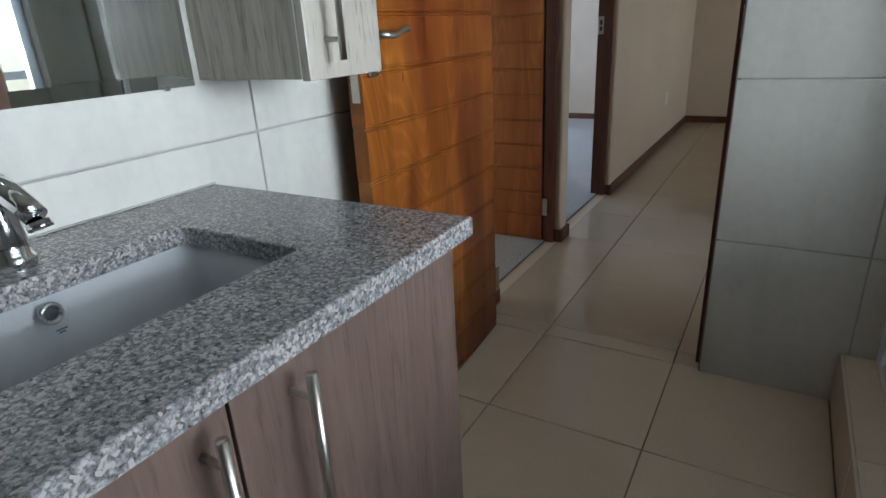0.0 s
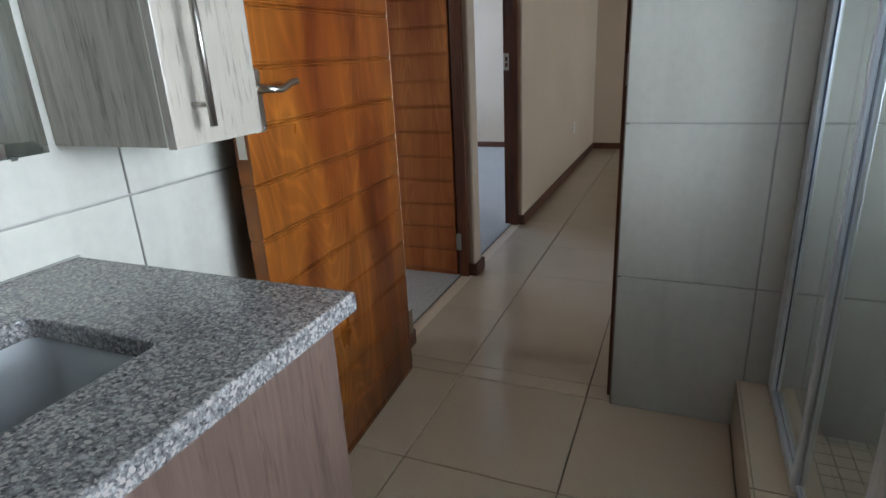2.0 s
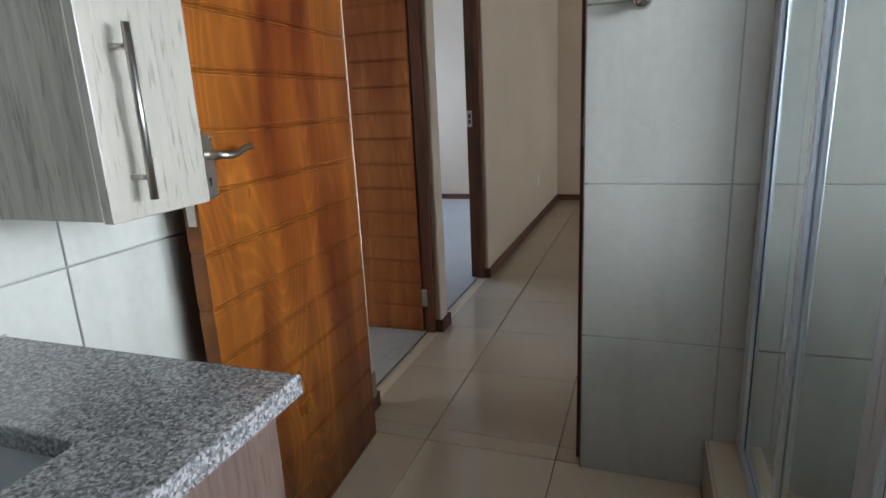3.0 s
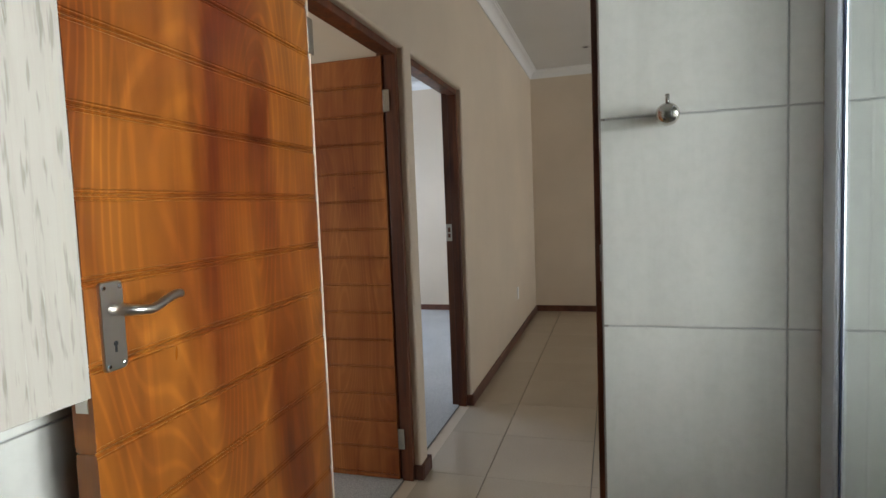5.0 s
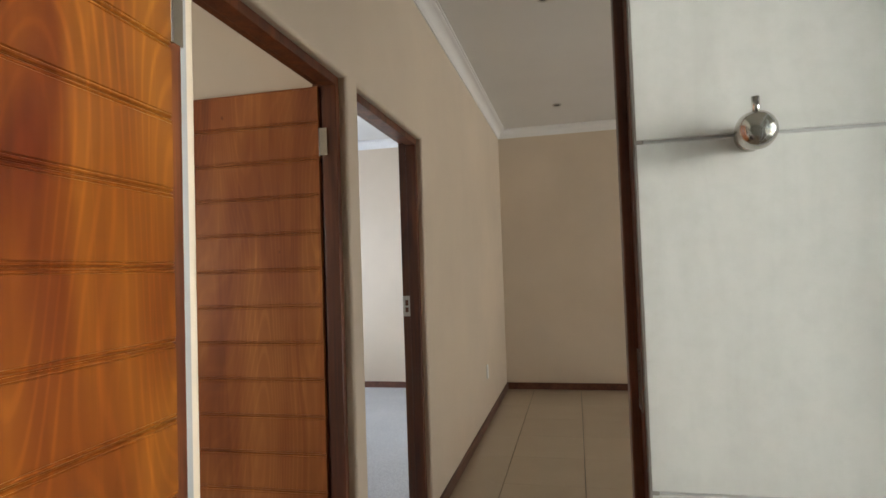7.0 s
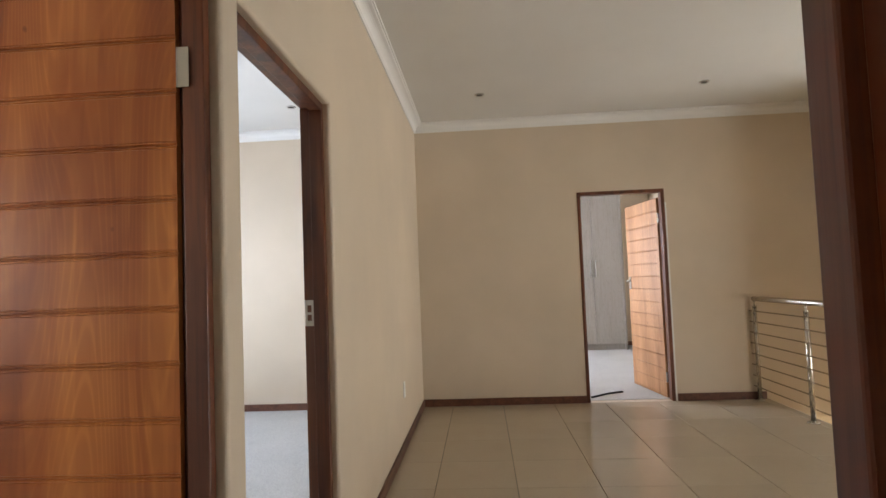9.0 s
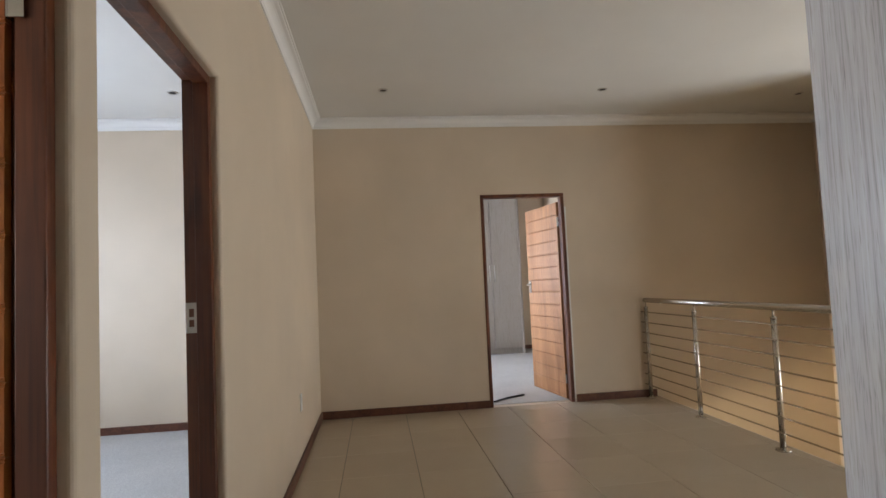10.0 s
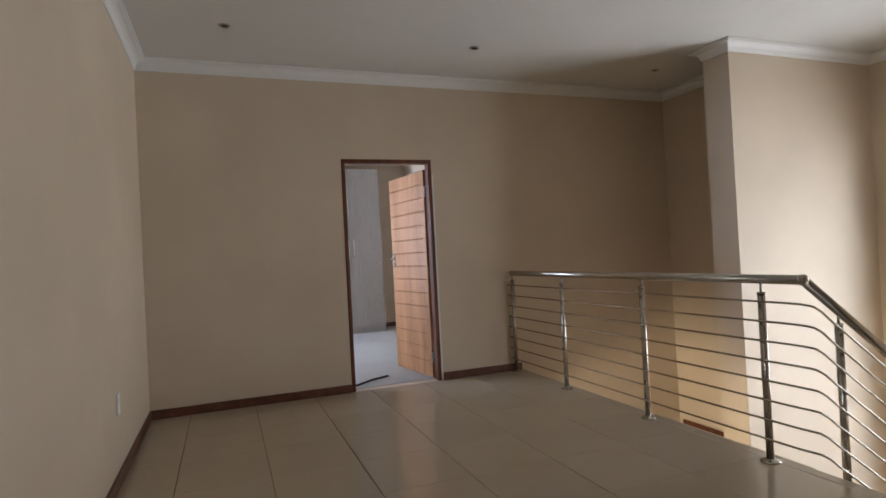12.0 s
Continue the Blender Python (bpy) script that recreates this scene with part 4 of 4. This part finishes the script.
bm = bmesh.new()
MY0, MY1, MZ0, MZ1, MX = -0.40, 0.768, 1.099, 1.95, BX0
bev, th = 0.024, 0.0055
back = [bm.verts.new((MX + 0.001, y, z)) for y, z in ((MY0, MZ0), (MY1, MZ0), (MY1, MZ1), (MY0, MZ1))]
edge = [bm.verts.new((MX + 0.0043, y, z)) for y, z in ((MY0, MZ0), (MY1, MZ0), (MY1, MZ1), (MY0, MZ1))]
face = [bm.verts.new((MX + th, y, z)) for y, z in ((MY0 + bev, MZ0 + bev), (MY1 - bev, MZ0 + bev), (MY1 - bev, MZ1 - bev), (MY0 + bev, MZ1 - bev))]
for p, q in ((back, edge), (edge, face)):
    for k in range(4):
        bm.faces.new((p[k], p[(k + 1) % 4], q[(k + 1) % 4], q[k]))
bm.faces.new(face)
bm.faces.new(back)
solid("wall_mirror", bm, MIRROR, "frameless wall mirror above the countertop", "mirror")
solid("mirror_clip", boxes((BX0 + 0.0005, BX0 + 0.009, 0.700, 0.711, MZ0 - 0.004, MZ0 + 0.004), bevel=0.001), CHROME, "small chrome clip under the mirror", "clip")

# ---- robe hook ----
hook = thing("robe_hook", "round brushed steel robe hook on the tiles", "hook", (0.036, BY1, 1.507))
part("rosette", lathe([(0.0190, 0.0), (0.0200, 0.003), (0.0185, 0.010), (0.0120, 0.013), (0.0050, 0.014)], (0.036, BY1, 1.505), 30, (0, -1, 0)), POLISHED, hook, "", True)
part("post", lathe([(0.0120, 0.0), (0.0120, 0.006), (0.0200, 0.012), (0.0250, 0.022), (0.0265, 0.033), (0.0250, 0.043), (0.0200, 0.050), (0.0120, 0.053), (0.0015, 0.054)], (0.034, BY1 - 0.010, 1.507), 28, (0, -1, 0)), POLISHED, hook, "", True)
bm = bmesh.new()
rod(bm, (0.034, BY1 - 0.046, 1.525), (0.034, BY1 - 0.047, 1.552), 0.0050, 12)
part("pin", bm, POLISHED, hook, "", True)

# ---- corridor cupboard ----
CXC, CYC = 0.336, 2.750
cup = thing("linen_cupboard", "tall grey wood-grain built-in cupboard with a glossy side panel", "cupboard", (0.9, 2.42, 0))
part("side_panel", boxes((CXC, CXC + 0.018, 2.092, CYC, 0.0, CEIL - 0.002), bevel=0.001), CUPWOOD, cup)
part("body", boxes((CXC + 0.0185, 1.55, 2.092, CYC - 0.020, 0.10, CEIL - 0.002)), CUPWOOD, cup)
part("plinth", boxes((CXC + 0.0185, 1.55, 2.092, CYC - 0.06, 0.0, 0.099)), CUPWOOD, cup)
for k in range(3):
    x0 = CXC + 0.02 + k * 0.403
    d = part("cupboard_door", boxes((x0, x0 + 0.400, CYC - 0.019, CYC, 0.10, 2.20), bevel=0.001), CUPWOOD, cup)
    bm = bmesh.new()
    rod(bm, (x0 + 0.36, CYC + 0.03, 1.0), (x0 + 0.36, CYC + 0.03, 1.25), 0.006, 12)
    for z in (1.03, 1.22):
        rod(bm, (x0 + 0.36, CYC, z), (x0 + 0.36, CYC + 0.03, z), 0.0045, 10)
    part("handle", bm, STEEL, d, "brushed steel bar handle", True)
    part("upper_door", boxes((x0, x0 + 0.400, CYC - 0.019, CYC, 2.204, CEIL - 0.004), bevel=0.001), CUPWOOD, cup)

# ---- wardrobe in the far bedroom ----
ward = thing("wardrobe", "tall grey wood-grain wardrobe with steel bar handles", "wardrobe", (0.8, 11.6, 0))
WY, WTOP = 11.30, 2.62
part("body", boxes((-0.40, 1.985, WY + 0.019, 11.9, 0.10, WTOP)), WARDWOOD, ward)
part("plinth", boxes((-0.40, 1.985, WY + 0.05, 11.9, 0.0, 0.099)), WARDWOOD, ward)
part("end_panel", boxes((1.955, 1.988, WY - 0.002, 11.9, 0.0, WTOP), bevel=0.001), WARDWOOD, ward)
for k in range(5):
    x0 = -0.40 + k * 0.471
    d = part("wardrobe_door", boxes((x0 + 0.002, x0 + 0.469, WY, WY + 0.018, 0.10, WTOP), bevel=0.001), WARDWOOD, ward)
    hx = x0 + 0.43 if k % 2 else x0 + 0.04
    bm = bmesh.new()
    rod(bm, (hx, WY - 0.03, 1.22), (hx, WY - 0.03, 1.49), 0.008, 12)
    for z in (1.26, 1.45):
        rod(bm, (hx, WY, z), (hx, WY - 0.03, z), 0.005, 10)
    part("handle", bm, STEEL, d, "brushed steel bar handle", True)

# ---- balustrade ----
RX = 2.250
rail = thing("balustrade", "stainless steel balustrade with eight thin rods at the landing edge", "balustrade", (RX, 5.9, 0))
SLOPE = math.tan(radians(35.6))
CY = 4.335
RODS = [0.130 + 0.1032 * k for k in range(8)]
part("handrail", sweep([(RX, 7.412, 0.968), (RX, 7.404, 0.968), (RX, 7.390, 0.968), (RX, 7.0, 0.968), (RX, CY, 0.968)], 0.0245, 20, [0.010, 0.019, 0.0245, 0.0245, 0.0245]), RAILSTEEL, rail, "", True)
part("rail_knuckle", lathe([(0.012, -0.027), (0.022, -0.018), (0.027, 0.0), (0.022, 0.018), (0.012, 0.027)], (RX, CY, 0.968), 20), RAILSTEEL, rail, "", True)
part("stair_handrail", sweep([(RX + 0.005, CY, 0.966), (3.4, CY, 0.966 - 1.145 * SLOPE), (5.1, CY, 0.966 - 2.845 * SLOPE)], 0.0245, 20), RAILSTEEL, rail, "", True)


def post(x, y, z0, z1, flange=True):
    bm = bmesh.new()
    rod(bm, (x, y, z0), (x, y, z1), 0.0192, 20)
    p = part("post", bm, RAILSTEEL, rail, "", True)
    bm = bmesh.new()
    rod(bm, (x, y, z1), (x, y, z1 + 0.012), 0.021, 20)
    rod(bm, (x, y, z1 + 0.012), (x, y, z1 + 0.06), 0.0065, 12)
    part("stem", bm, RAILSTEEL, p, "", True)
    if flange:
        part("flange", lathe([(0.050, 0.0), (0.050, 0.006), (0.042, 0.012), (0.022, 0.015), (0.020, 0.020)], (x, y, z0), 26), RAILSTEEL, p, "round steel floor flange", True)
    return p


POSTS = [7.385, 6.500, 5.508, 4.575]
for y in POSTS:
    p = post(RX, y, 0.0, 0.888)
    for z in RODS:
        bm = bmesh.new()
        rod(bm, (RX - 0.021, y, z), (RX - 0.012, y, z), 0.0085, 10)
        rod(bm, (RX - 0.034, y, z), (RX - 0.020, y, z), 0.0068, 10)
        part("clamp", bm, RAILSTEEL, p)
for x in (2.485, 3.35, 4.25):
    step_z = -0.175 * (1 + math.floor((x - 2.37) / 0.262))
    zr = 0.966 - (x - RX) * SLOPE
    post(x, CY, step_z, zr - 0.075, False)
for z in RODS:
    x = RX - 0.030
    pts = [(x, FY - 0.002, z), (x, 6.0, z), (x, 4.56, z)]
    for k in range(1, 7):
        a = radians(15 * k)
        pts.append((x + 0.06 * (1 - math.cos(a)), 4.42 - 0.11 * math.sin(a) + 0.0, z - 0.018 * (k / 6) ** 2))
    x1 = x + 0.06
    pts += [(x1 + 0.05, CY - 0.028, z - 0.018 - 0.028), (x1 + 0.12, CY - 0.028, z - 0.018 - 0.082), (x1 + 0.2, CY - 0.028, z - 0.018 - 0.082 - 0.08 * SLOPE),
            (4.9, CY - 0.028, z - 0.018 - 0.082 - (4.9 - x1 - 0.12) * SLOPE)]
    part("rod", sweep(pts, 0.0062, 8), RAILSTEEL, rail, "", True)

# ---- stairs ----
stairs = thing("staircase", "beige tiled staircase going down beside the balustrade", "staircase", (3.7, 3.8, LOW), kind="structure")
for k in range(12):
    x0 = VX + 0.002 + k * 0.262
    x1 = min(x0 + 0.292, 5.42)
    if x0 < 5.40:
        part("step", boxes((x0, x1, 3.202, CY + 0.06, -0.175 * (k + 1) - 0.19, -0.175 * (k + 1)), bevel=0.003), FLOORTILE, stairs)
solid("slab_edge", boxes((VX + 0.001, VX + 0.012, CY + 0.07, FY - 0.001, -0.28, -0.001), (VX + 0.001, VX + 0.012, 2.092, 3.2, -0.28, -0.001)), WALL, "painted edge of the landing slab", "slab edge", "structure")

# ---- small fixtures ----
sock = thing("wall_socket", "white plastic wall plate on the corridor wall", "socket", (CX, 6.05, 0.435))
part("plate", boxes((CX, CX + 0.008, 6.015, 6.085, 0.375, 0.495), bevel=0.003), PLASTIC, sock)
part("rocker", boxes((CX + 0.008, CX + 0.0105, 6.035, 6.065, 0.44, 0.475), bevel=0.001), PLASTIC, sock)


def downlight(x, y):
    """A small recessed lamp, switched off."""
    d = thing("downlight", "small recessed steel ceiling downlight, switched off", "downlight", (x, y, CEIL), "ceiling downlights")
    part("trim_ring", lathe([(0.030, -0.0005), (0.041, -0.0005), (0.042, -0.004), (0.036, -0.009), (0.031, -0.008), (0.029, -0.002)], (x, y, CEIL), 24), STEEL, d, "", True)
    part("lamp_face", lathe([(0.028, -0.002), (0.026, -0.004), (0.008, -0.004)], (x, y, CEIL), 20), BLACK, d, "dark unlit lamp face", True)
    return d


first = downlight(-0.321, 6.58)
for x, y in ((1.60, 6.59), (3.59, 6.74), (-2.015, 6.61), (-0.33, 4.35)):
    copy_thing(first, Matrix.Translation((x, y, CEIL)))
